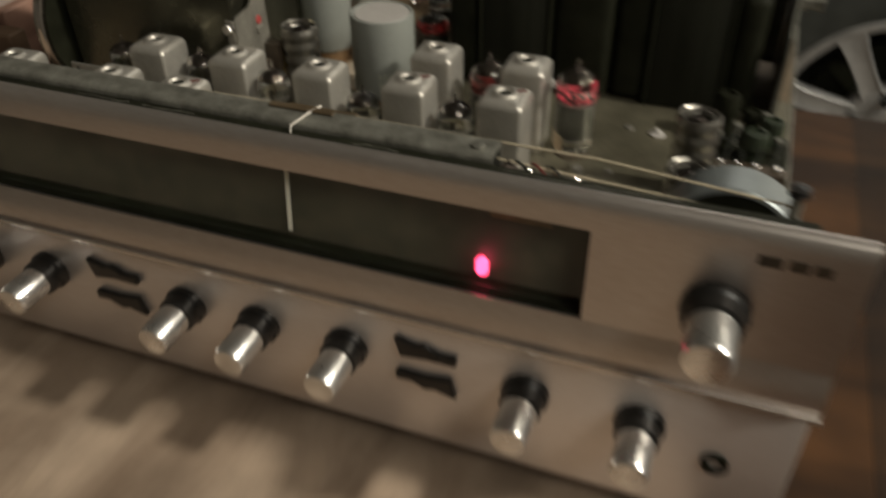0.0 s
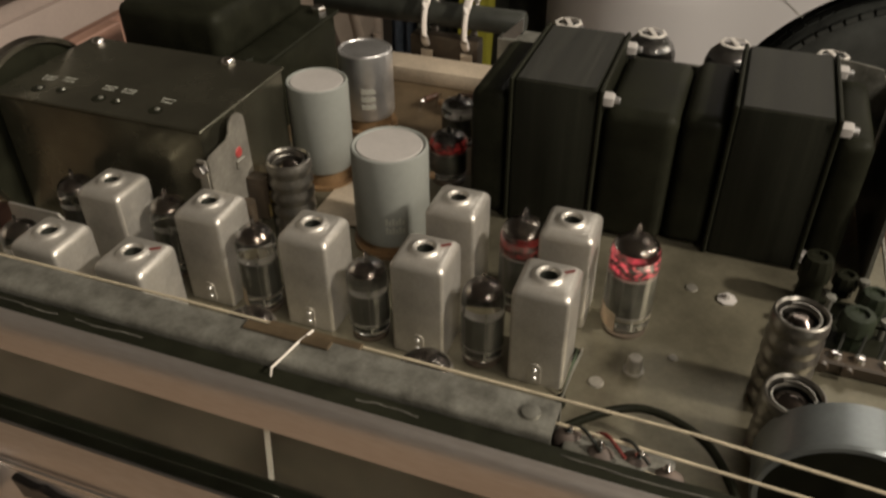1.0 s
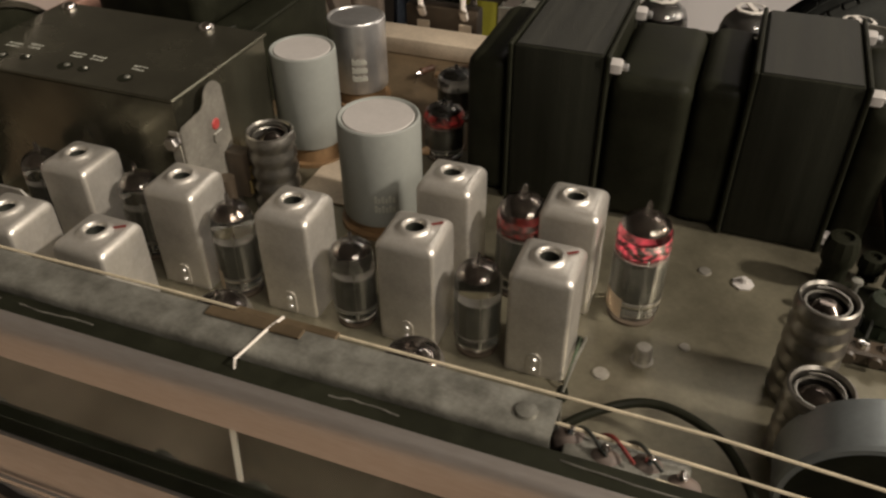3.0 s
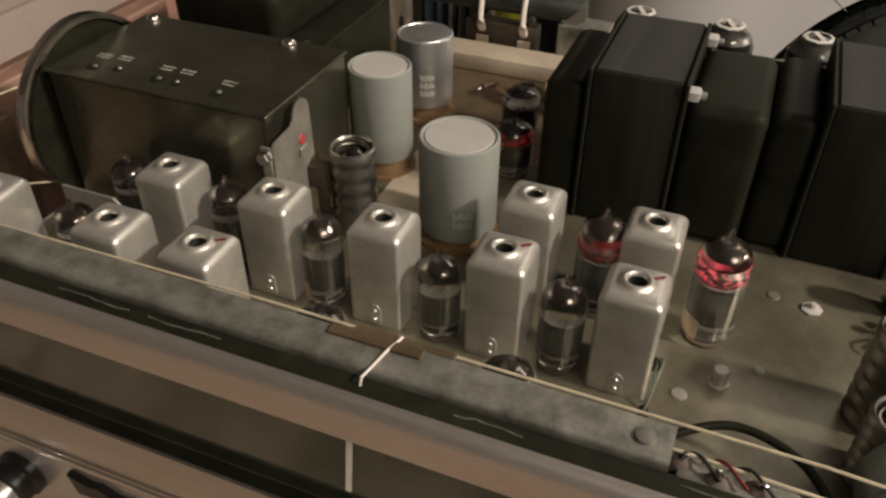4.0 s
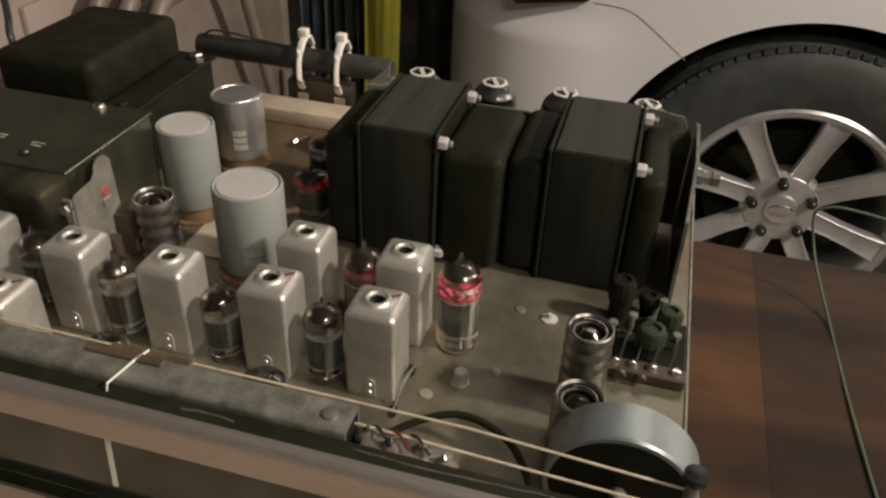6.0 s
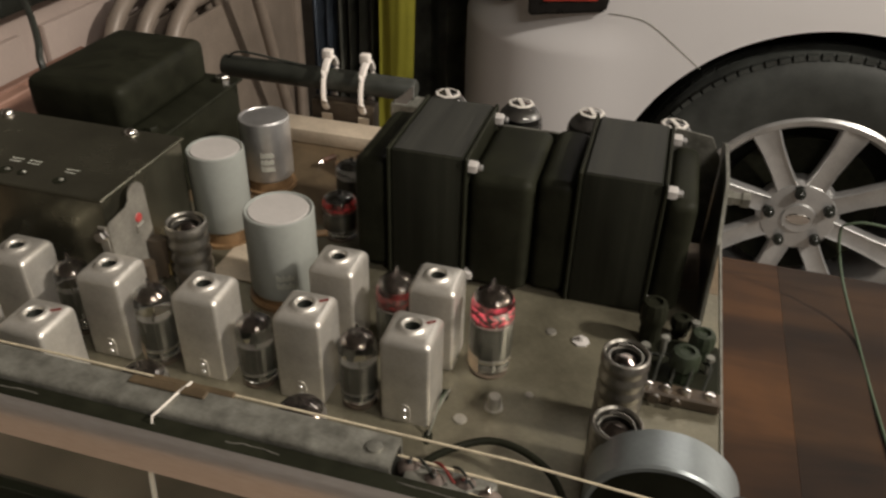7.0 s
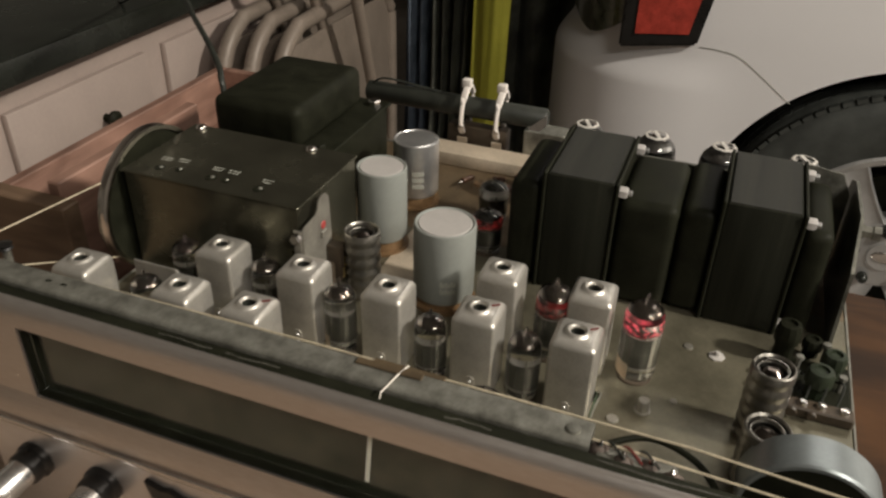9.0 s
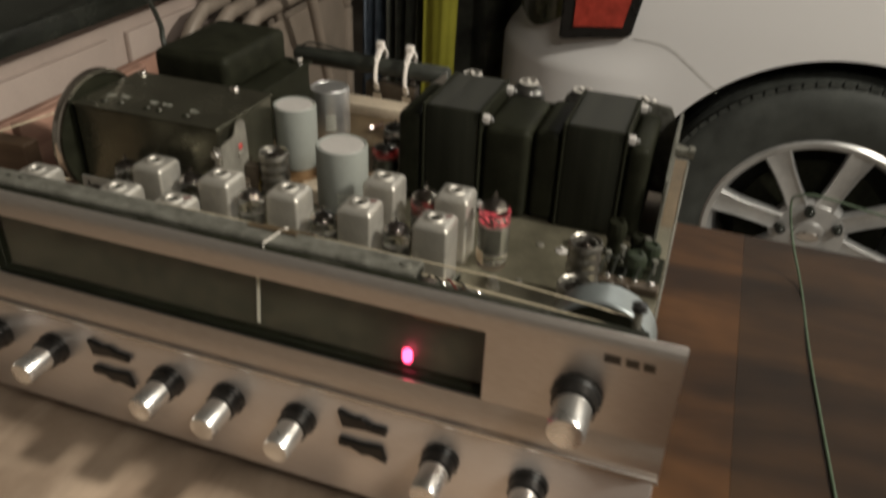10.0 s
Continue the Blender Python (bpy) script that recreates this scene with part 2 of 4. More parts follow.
def box(x0, x1, y0, y1, z0, z1, bevel=0.0, seg=2, bm=None):
    b = bmesh.new()
    bmesh.ops.create_cube(b, size=1.0, matrix=Matrix.Translation(((x0 + x1) / 2, (y0 + y1) / 2, (z0 + z1) / 2)) @ Matrix.Diagonal((x1 - x0, y1 - y0, z1 - z0, 1)))
    if bevel:
        bmesh.ops.bevel(b, geom=b.edges[:], offset=bevel, segments=seg, profile=0.5, affect="EDGES")
    return merge(bm, b)


def merge(bm, b):
    if bm is None:
        return b
    me = bpy.data.meshes.new("tmp")
    b.to_mesh(me)
    b.free()
    bm.from_mesh(me)
    bpy.data.meshes.remove(me)
    return bm


def lathe(profile, seg=28, m=None, bm=None, flute=0, depth=0.0):
    b = bmesh.new()
    rings = []
    for r, z in profile:
        if r < 1e-6:
            rings.append([b.verts.new((0, 0, z))])
        else:
            rings.append([b.verts.new(((r - (depth if flute and (k % 2) else 0)) * math.cos(2 * math.pi * k / seg), (r - (depth if flute and (k % 2) else 0)) * math.sin(2 * math.pi * k / seg), z)) for k in range(seg)])
    for a, c in zip(rings, rings[1:]):
        for k in range(seg):
            n = (k + 1) % seg
            if len(a) == 1 and len(c) == 1:
                continue
            if len(a) == 1:
                b.faces.new((a[0], c[n], c[k]))
            elif len(c) == 1:
                b.faces.new((a[k], a[n], c[0]))
            else:
                b.faces.new((a[k], a[n], c[n], c[k]))
    bmesh.ops.recalc_face_normals(b, faces=b.faces[:])
    if m is not None:
        b.transform(m)
    return merge(bm, b)


def tube_path(points, r, seg=10, bm=None, flat=1.0):
    """A round bar along a smooth line through the points."""
    pts = [Vector(p) for p in points]
    b = bmesh.new()
    rings = []
    up = Vector((0, 0, 1))
    for k, p in enumerate(pts):
        d = (pts[min(k + 1, len(pts) - 1)] - pts[max(k - 1, 0)]).normalized()
        ref = up if abs(d.dot(up)) < 0.92 else Vector((1, 0, 0))
        s = d.cross(ref).normalized()
        t = s.cross(d)
        rings.append([b.verts.new(p + r * (math.cos(2 * math.pi * j / seg) * s * flat + math.sin(2 * math.pi * j / seg) * t)) for j in range(seg)])
    for a, c in zip(rings, rings[1:]):
        for j in range(seg):
            b.faces.new((a[j], a[(j + 1) % seg], c[(j + 1) % seg], c[j]))
    b.faces.new(rings[0][::-1])
    b.faces.new(rings[-1])
    bmesh.ops.recalc_face_normals(b, faces=b.faces[:])
    return merge(bm, b)


def spline(points, n=8):
    """Catmull-Rom through the points."""
    p = [Vector(q) for q in points]
    p = [2 * p[0] - p[1]] + p + [2 * p[-1] - p[-2]]
    out = []
    for k in range(1, len(p) - 2):
        for j in range(n):
            t = j / n
            out.append(0.5 * (2 * p[k] + (p[k + 1] - p[k - 1]) * t + (2 * p[k - 1] - 5 * p[k] + 4 * p[k + 1] - p[k + 2]) * t * t + (3 * p[k] - p[k - 1] - 3 * p[k + 1] + p[k + 2]) * t ** 3))
    out.append(p[-2])
    return out


def prism(outline, y0, y1, bm=None, bevel=0.0):
    """An outline in x and z, pushed out along y."""
    b = bmesh.new()
    f = b.faces.new([b.verts.new((x, y0, z)) for x, z in outline])
    r = bmesh.ops.extrude_face_region(b, geom=[f])
    bmesh.ops.translate(b, verts=[v for v in r["geom"] if isinstance(v, bmesh.types.BMVert)], vec=(0, y1 - y0, 0))
    bmesh.ops.recalc_face_normals(b, faces=b.faces[:])
    if bevel:
        bmesh.ops.bevel(b, geom=b.edges[:], offset=bevel, segments=2, affect="EDGES")
    return merge(bm, b)


def hexbolt(r, h, m=None, bm=None):
    return lathe([(0, 0), (r, 0), (r, h * 0.8), (r * 0.85, h), (0, h)], 6, m, bm)


ALONG_X = pose(0, 0, 0, 0, 90, 0)
ALONG_Y = pose(0, 0, 0, 90, 0, 0)
DECK, BENCH, FLOOR = 0.117, 0.022, -0.80

# ---------------- setting ----------------
part("floor", box(-2.2, 4.2, -3.0, 4.2, FLOOR - 0.1, FLOOR), M_CONCRETE, None, "", False)
tagged(bpy.data.objects["floor"], "grey smooth concrete garage floor", "floor", kind="structure")
tagged(part("ceiling", box(-2.2, 4.2, -3.0, 4.2, 1.75, 1.85), M_WALL, None, "", False), "plain plastered garage ceiling", "ceiling", kind="structure")
for nm, b in (("wall_west", (-2.3, -2.2, -3.0, 4.2)), ("wall_east", (4.2, 4.3, -3.0, 4.2)), ("wall_south", (-2.3, 4.3, -3.1, -3.0)), ("wall_north", (-2.3, 4.3, 4.2, 4.3))):
    tagged(part(nm, box(*b, FLOOR, 1.75), M_WALL, None, "", False), "plain painted garage wall", "wall", kind="structure")

# ---------------- workbench ----------------
bench = empty("workbench", (0.15, -0.2, FLOOR), "brown varnished wooden workbench with a stained top", "workbench")
# shade right of the receiver is painted in by darker planks
for x0, x1, wd in ((-0.436, 0.165, M_WOOD), (0.165, 0.234, M_WOODSHADE), (0.234, 0.95, M_WOODDEEPSHADE)):
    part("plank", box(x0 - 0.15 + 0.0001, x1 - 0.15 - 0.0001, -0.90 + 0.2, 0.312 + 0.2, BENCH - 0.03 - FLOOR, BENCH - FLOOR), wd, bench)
for sx in (-0.54, 0.75):
    for sy in (-0.6, 0.42):
        part("leg", box(sx - 0.03, sx + 0.03, sy - 0.03, sy + 0.03, 0, BENCH - 0.031 - FLOOR, 0.003, 1), M_WOOD, bench)
part("apron", box(-0.50, 0.72, 0.44, 0.462, 0.68, BENCH - 0.031 - FLOOR, 0.002, 1), M_WOOD, bench)

# ---------------- receiver chassis ----------------
rx = empty("radio_receiver", (0, 0, BENCH), "opened vintage radio receiver chassis with champagne front panel on the bench", "radio")
rx.matrix_basis = pose(0, 0, 0)
PXL, PXR = -0.215, 0.188
part("deck", box(-0.213, 0.172, -0.070, 0.122, DECK - 0.0016, DECK, 0.0005, 1), M_DECK, rx, "khaki plated steel deck")
part("rear_deck", box(-0.213, 0.172, 0.1222, 0.236, DECK - 0.0016, DECK - 0.0004, 0.0004, 1), M_DECKBACK, rx, "tarnished brown rear deck")
part("rear_rail", box(-0.125, -0.030, 0.2145, 0.236, DECK - 0.0003, DECK + 0.010, 0.0015, 2), M_CREAM, rx, "cream rear ledge")
for x0, x1, nm in ((-0.2145, -0.2132, "side_plate"), (0.1722, 0.1735, "side_plate")):
    part(nm, box(x0, x1, -0.0945, 0.236, 0.040, DECK, 0.0003, 1), M_STEEL, rx)
part("back_plate", box(-0.2130, 0.172, 0.2362, 0.2375, 0.040, DECK), M_STEEL, rx)
part("bottom_plate", box(-0.213, 0.172, -0.0945, 0.236, 0.0385, 0.0398), M_STEEL, rx)
for fx in (-0.17, 0.14):
    for fy in (-0.07, 0.2):
        part("foot", lathe([(0, BENCH), (0.010, BENCH), (0.011, 0.0383), (0, 0.0383)], 18, pose(fx, fy, 0)), M_RUBBER, rx)

# front panel: upper fascia with the dial window, lower fascia with the controls
WX0, WX1, WZ0, WZ1 = -0.172, 0.105, 0.1300, 0.1685
YF, YB, YT = -0.1000, -0.0910, -0.0953


def fascia():
    bm = bmesh.new()
    prof = [(YT, 0.1812), (YT - 0.0014, 0.1812), (YT - 0.0026, 0.1806), (YT - 0.0036, 0.1794), (YT - 0.0042, 0.1776), (YF, 0.1752), (YF, WZ1)]
    low = [(YF, WZ0), (YF - 0.0005, 0.1280), (YF - 0.0016, 0.1245), (YF - 0.0025, 0.1205), (YF - 0.0028, 0.1165), (YF - 0.0024, 0.1130), (YF - 0.0010, 0.1106), (YB, 0.1104)]

    def strip(pr, x0, x1):
        for (ya, za), (yb, zb) in zip(pr, pr[1:]):
            bm.faces.new([bm.verts.new(v) for v in ((x0, ya, za), (x1, ya, za), (x1, yb, zb), (x0, yb, zb))])
    strip(prof, PXL, PXR)
    strip(low, PXL, PXR)
    for x0, x1 in ((PXL, WX0), (WX1, PXR)):
        strip([(YF, WZ1), (YF, WZ0)], x0, x1)
    # inner reveal of the window
    for quad in (((WX0, WZ1), (WX1, WZ1)), ((WX0, WZ0), (WX1, WZ0)), ((WX0, WZ0), (WX0, WZ1)), ((WX1, WZ0), (WX1, WZ1))):
        (xa, za), (xb, zb) = quad
        bm.faces.new([bm.verts.new(v) for v in ((xa, YF, za), (xb, YF, zb), (xb, YB, zb), (xa, YB, za))])
    for x in (PXL, PXR):
        pts = prof + low
        bm.faces.new([bm.verts.new((x, y, z)) for y, z in pts])
    bm.faces.new([bm.verts.new(v) for v in ((PXL, YT, 0.1812), (PXR, YT, 0.1812), (PXR, YT, WZ1), (PXL, YT, WZ1))])
    bm.faces.new([bm.verts.new(v) for v in ((PXL, YB, 0.1104), (PXR, YB, 0.1104), (PXR, YB, WZ0), (PXL, YB, WZ0))])
    bmesh.ops.remove_doubles(bm, verts=bm.verts[:], dist=1e-6)
    bmesh.ops.recalc_face_normals(bm, faces=bm.faces[:])
    return bm


upper = part("upper_fascia", fascia(), M_FASCIA, rx, "brushed champagne aluminium dial fascia")
part("lower_trim", box(PXL, PXR + 0.0002, YF - 0.0044, YF - 0.0029, 0.1110, 0.1138, 0.0007, 2), M_TRIM, rx, "bright lower trim")
lower = part("lower_fascia", box(PXL + 0.001, PXR - 0.001, -0.0985, -0.0920, 0.039, 0.1102, 0.0012, 2), M_PANEL, rx, "champagne control fascia")
part("fascia_base", box(PXL + 0.001, PXR - 0.001, -0.0880, -0.0850, 0.0305, 0.0383, 0.0008, 1), M_BLACK, rx)

# dial behind the window
part("dial_backing", box(WX0 - 0.004, WX1 + 0.004, -0.0895, -0.0887, 0.1225, 0.1735), M_DIAL, rx, "dark green dial plate")
part("window_sill", box(WX0, WX1, YF + 0.0012, -0.0896, WZ0 + 0.0001, WZ0 + 0.0008), M_BLACK, rx, "black window sill")
part("window_head", box(WX0, WX1, YF + 0.0012, -0.0936, WZ1 - 0.0008, WZ1 - 0.0001), M_BLACK, rx)
for x0, x1 in ((WX0 + 0.0001, WX0 + 0.0008), (WX1 - 0.0008, WX1 - 0.0001)):
    part("window_jamb", box(x0, x1, YF + 0.0012, -0.0896, WZ0 + 0.0009, WZ1 - 0.0009), M_BLACK, rx)
wg = part("dial_glass", box(WX0 + 0.0009, WX1 - 0.0009, -0.0950, -0.0944, WZ0 + 0.0009, WZ1 - 0.0009), M_WINGLASS, rx, "clear dial glass", False)
wg.visible_shadow = False
part("dial_pointer", prism([(-0.0150, 0.1345), (-0.0133, 0.1345), (-0.0103, 0.1720), (-0.0120, 0.1720)], -0.0920, -0.0915), M_WHITE, rx, "white dial pointer")
part("neon_lamp", lathe([(0, 0), (0.0020, 0.0), (0.0024, 0.0008), (0.0024, 0.0050), (0.0017, 0.0062), (0, 0.0066)], 14, pose(0.0660, -0.0922, 0.1350)), M_RED, rx, "glowing red indicator lamp")
part("dial_label", box(0.0680, 0.0900, -0.0900, -0.0896, 0.1590, 0.1665), M_PHENOL, rx, "faded orange dial field")
part("pointer_carrier", box(-0.0240, 0.0030, -0.0792, -0.0758, 0.1814, 0.1822, 0.0003, 1), M_DECKBACK, rx, "dull brown pointer carrier")

# top rail, dark gap and slots


def rail_body():
    """A folded sheet: flat top rolling down at the front into the gap."""
    roll = [(-0.0756, 0.1796), (-0.0756, 0.1812), (-0.0846, 0.1812), (-0.0856, 0.1810), (-0.0864, 0.1804), (-0.0868, 0.1796), (-0.0869, 0.1760), (-0.0860, 0.1760), (-0.0859, 0.1792), (-0.0854, 0.1797), (-0.0846, 0.1799)]
    b = prism(roll, -0.067, 0.2128)
    b.transform(Matrix.Rotation(radians(90), 4, "Z"))
    return b


rail = part("top_rail", rail_body(), M_STEEL, rx, "galvanised grey dial rail")
part("rail_web", box(-0.2128, 0.067, -0.0765, -0.0751, 0.1180, 0.1794), M_STEEL, rx)
# black filler added so the rail gap reads as shaded
part("gap_strip", box(-0.2128, 0.172, -0.0951, -0.0871, 0.1740, 0.1788, 0.0010, 2), M_BLACK, rx, "black strip standing in for the shade in the rail gap")
part("rail_screw", lathe([(0, 0), (0.0026, 0), (0.0024, 0.0009), (0, 0.0014)], 16, pose(0.0605, -0.0815, 0.1812)), M_STEEL, rx)
for sx in (-0.168, -0.160):
    part("rail_slot", box(sx - 0.0014, sx + 0.0014, -0.0816, -0.0802, 0.18121, 0.18135), M_BLACK, rx)

KNOBS = [(-0.187, 0.0842, 1.0), (-0.147, 0.0842, 1.0), (-0.0705, 0.0842, 1.0), (-0.033, 0.0842, 1.0), (0.009, 0.0842, 1.0), (0.087, 0.0842, 1.0), (0.1317, 0.0842, 1.0), (0.1475, 0.1475, 1.15)]
for kx, kz, ks in KNOBS:
    y0 = -0.0986 if kz < 0.12 else YF - 0.0001
    mm = Matrix.Translation((kx, y0, kz)) @ ALONG_Y @ Matrix.Diagonal((ks, ks, 1, 1))
    kn = part("knob", lathe([(0, 0), (0.0098, 0), (0.0098, 0.0030), (0.0088, 0.0042), (0.0086, 0.0092), (0.0074, 0.0100), (0, 0.0100)], 32, mm, None, 1, 0.0003), M_BAKE, rx, "black knob skirt with chrome barrel")
    part("knob_barrel", lathe([(0, 0.0101), (0.0073, 0.0101), (0.0073, 0.0245), (0.0066, 0.0262), (0.0058, 0.0266), (0, 0.0263)], 32, mm), M_KNOB, kn, "bright turned knob barrel")


def rocker(x, z, flip):
    w, h = 0.0265, 0.0100
    o = [(0, h), (w * 0.34, h * 0.74), (w * 0.50, h * 0.86), (w * 0.72, h * 0.56), (w, h * 0.58), (w, h * 0.12), (w * 0.55, h * 0.16), (w * 0.10, 0)]
    if flip:
        o = [(w - a, h - b) for a, b in o]
    return prism([(x + a, z + b) for a, b in o], -0.1015, -0.0986, None, 0.0004)


for sx in (-0.126, 0.032):
    part("slide_switch", rocker(sx if sx > 0 else -0.1205, 0.0890, False), M_BAKE, rx, "black lever switch")
    part("slide_switch", rocker(sx if sx > 0 else -0.1205, 0.0715, True), M_BAKE, rx, "black lever switch")
part("jack_socket", lathe([(0.0030, 0), (0.0052, 0), (0.0052, 0.0016), (0.0030, 0.0016), (0.0030, -0.004), (0, -0.004)], 22, Matrix.Translation((0.161, -0.0986, 0.073)) @ ALONG_Y), M_BLACK, rx, "round headphone socket")
for x0, x1 in ((0.156, 0.163), (0.165, 0.1705), (0.1722, 0.177)):
    part("badge_bar", box(x0, x1, YF - 0.0005, YF - 0.0001, 0.1685, 0.1722), M_BODYDARK, rx)

# dial cord
for pts in ([(-0.212, -0.072, 0.1765), (-0.05, -0.072, 0.1788), (0.1, -0.072, 0.1785), (0.166, -0.070, 0.172)], [(0.066, -0.0765, 0.1745), (0.166, -0.075, 0.1685)],
            [(-0.212, -0.068, 0.186), (-0.217, 0.006, 0.176)], [(-0.212, -0.070, 0.170), (-0.217, 0.012, 0.126)], [(0.09, -0.0835, 0.1735), (0.166, -0.082, 0.164)]):
    part("dial_cord", tube_path(pts, 0.00045, 6), M_CORD, rx, "tan dial cord")
part("pointer_carriage", box(-0.0185, 0.0105, -0.0748, -0.0722, 0.1796, 0.1806, 0.0003, 1), M_DECKBACK, rx, "tin pointer carriage")
part("pointer_arm", tube_path([(-0.0045, -0.0735, 0.1818), (-0.0062, -0.0800, 0.1819), (-0.0082, -0.0900, 0.1815), (-0.0090, -0.0915, 0.1750)], 0.0004, 8), M_WHITE, rx, "white pointer arm")

part("cream_pad", box(-0.0830, -0.0565, 0.0580, 0.1180, DECK + 0.0001, DECK + 0.0009, 0.0002, 1), M_CREAM, rx, "cream insulating pad")
# deck furniture: rivets, slots, grommets
for hx, hy, hr in ((0.0675, -0.0020, 0.0030), (0.0925, 0.0205, 0.0020), (0.012, -0.024, 0.0026), (-0.030, -0.030, 0.0026), (0.150, 0.060, 0.002), (0.0945, 0.066, 0.0026)):
    part("rivet", lathe([(0, DECK), (hr, DECK), (hr * 0.9, DECK + 0.0007), (0, DECK + 0.001)], 14, pose(hx, hy, 0)), M_BRACKET, rx)
for hx, hy, a in ((0.0573, 0.0095, 100), (0.0575, -0.0155, 100), (-0.021, -0.0265, 60), (0.024, -0.002, 20)):
    part("deck_slot", lathe([(0, DECK + 0.0001), (0.0020, DECK + 0.0001), (0.0020, DECK + 0.0002), (0, DECK + 0.0002)], 14, pose(hx, hy, 0, 0, 0, a) @ Matrix.Diagonal((2.0, 1, 1, 1))), M_BLACK, rx)
part("mounting_lug", lathe([(0, 0), (0.0040, 0), (0.0042, 0.0008), (0.0018, 0.0016), (0.0012, 0.0034), (0, 0.0036)], 7, pose(0.109, 0.063, DECK)), M_CAPTOP, rx, "cream mounting lug")

# ---------------- intermediate-frequency cans ----------------


def if_can(x, y, mark, rz=0.0, label="matte zinc shielding can with a tuning hole in its top"):
    th = empty("shield_can", (x, y, DECK), label, "shield can", "shield cans on the deck", rz=rz)
    h, w = 0.0435, 0.0105
    bm = bmesh.new()
    def ring(z, hw, r, n=5):
        out = []
        for cx, cy, a0 in ((1, 1, 0), (-1, 1, 90), (-1, -1, 180), (1, -1, 270)):
            for k in range(n):
                a = radians(a0 + 90 * k / (n - 1))
                out.append(bm.verts.new((cx * (hw - r) + r * math.cos(a), cy * (hw - r) + r * math.sin(a), z)))
        return out
    rs = [ring(0.0, w, 0.0017), ring(h - 0.0042, w, 0.0017)]
    for k in range(1, 6):
        a = radians(90 * k / 5)
        rs.append(ring(h - 0.0042 + 0.0035 * math.sin(a), w - 0.0030 * (1 - math.cos(a)), 0.0017 + 0.0005 * math.sin(a)))
    n = len(rs[0])
    for a, b in zip(rs, rs[1:]):
        for k in range(n):
            bm.faces.new((a[k], a[(k + 1) % n], b[(k + 1) % n], b[k]))
    # raised collar and the tuning hole
    prof = [(0.0064, h - 0.0007), (0.0056, h + 0.0001), (0.0049, h + 0.0009), (0.0041, h + 0.0010), (0.0035, h + 0.0003), (0.0032, h - 0.0006)]
    prev = rs[-1]
    for r, z in prof:
        cur = [bm.verts.new((r * math.cos(2 * math.pi * (k + 0.5) / n), r * math.sin(2 * math.pi * (k + 0.5) / n), z)) for k in range(n)]
        for k in range(n):
            bm.faces.new((prev[k], prev[(k + 1) % n], cur[(k + 1) % n], cur[k]))
        prev = cur
    bmesh.ops.recalc_face_normals(bm, faces=bm.faces[:])
    can = part("can", bm, M_CAN, th, angle=60)
    # black bore lining, added for the darkness inside the hole
    part("tuning_slug", lathe([(0.00325, h - 0.0005), (0.00325, h - 0.0080), (0, h - 0.0080)], 16), M_RUBBER, th, "black lining that darkens the tuning hole")
    tab = bmesh.new()
    o = [(-0.0024, 0.001), (0.0024, 0.001), (0.0024, 0.0078)] + [(0.0024 * math.cos(radians(a)), 0.0078 + 0.0024 * math.sin(radians(a))) for a in (30, 60, 90, 120, 150)] + [(-0.0024, 0.0078)]
    part("tab", prism(o, -w - 0.0005, -w + 0.0004, tab), M_CAN, th, "pressed fixing tab")
    for z in (0.0032, 0.0072):
        part("rivet", lathe([(0, 0), (0.0011, 0), (0.0009, 0.0006), (0, 0.0008)], 10, Matrix.Translation((0, -w - 0.0005, z)) @ ALONG_Y), M_ALU, th)
    if mark:
        part("paint_mark", box(0.0052, 0.0098, -0.0004, 0.0004, h - 0.0006, h - 0.0002), M_REDPAINT, th, "dark red alignment mark", m=pose(0, 0, 0.0002, 0, 0, 35))
    return th


for cx, cy, mk in ((-0.195, -0.038, 0), (-0.137, -0.038, 0), (-0.139, 0.0, 0), (-0.099, -0.038, 1), (-0.092, 0.0, 0), (-0.046, 0.0, 0), (0.0, 0.0, 1), (0.0, 0.036, 0), (0.046, 0.0, 1), (0.046, 0.036, 0)):
    if_can(cx, cy, mk, random.uniform(-1.2, 1.2))

# ---------------- valves ----------------


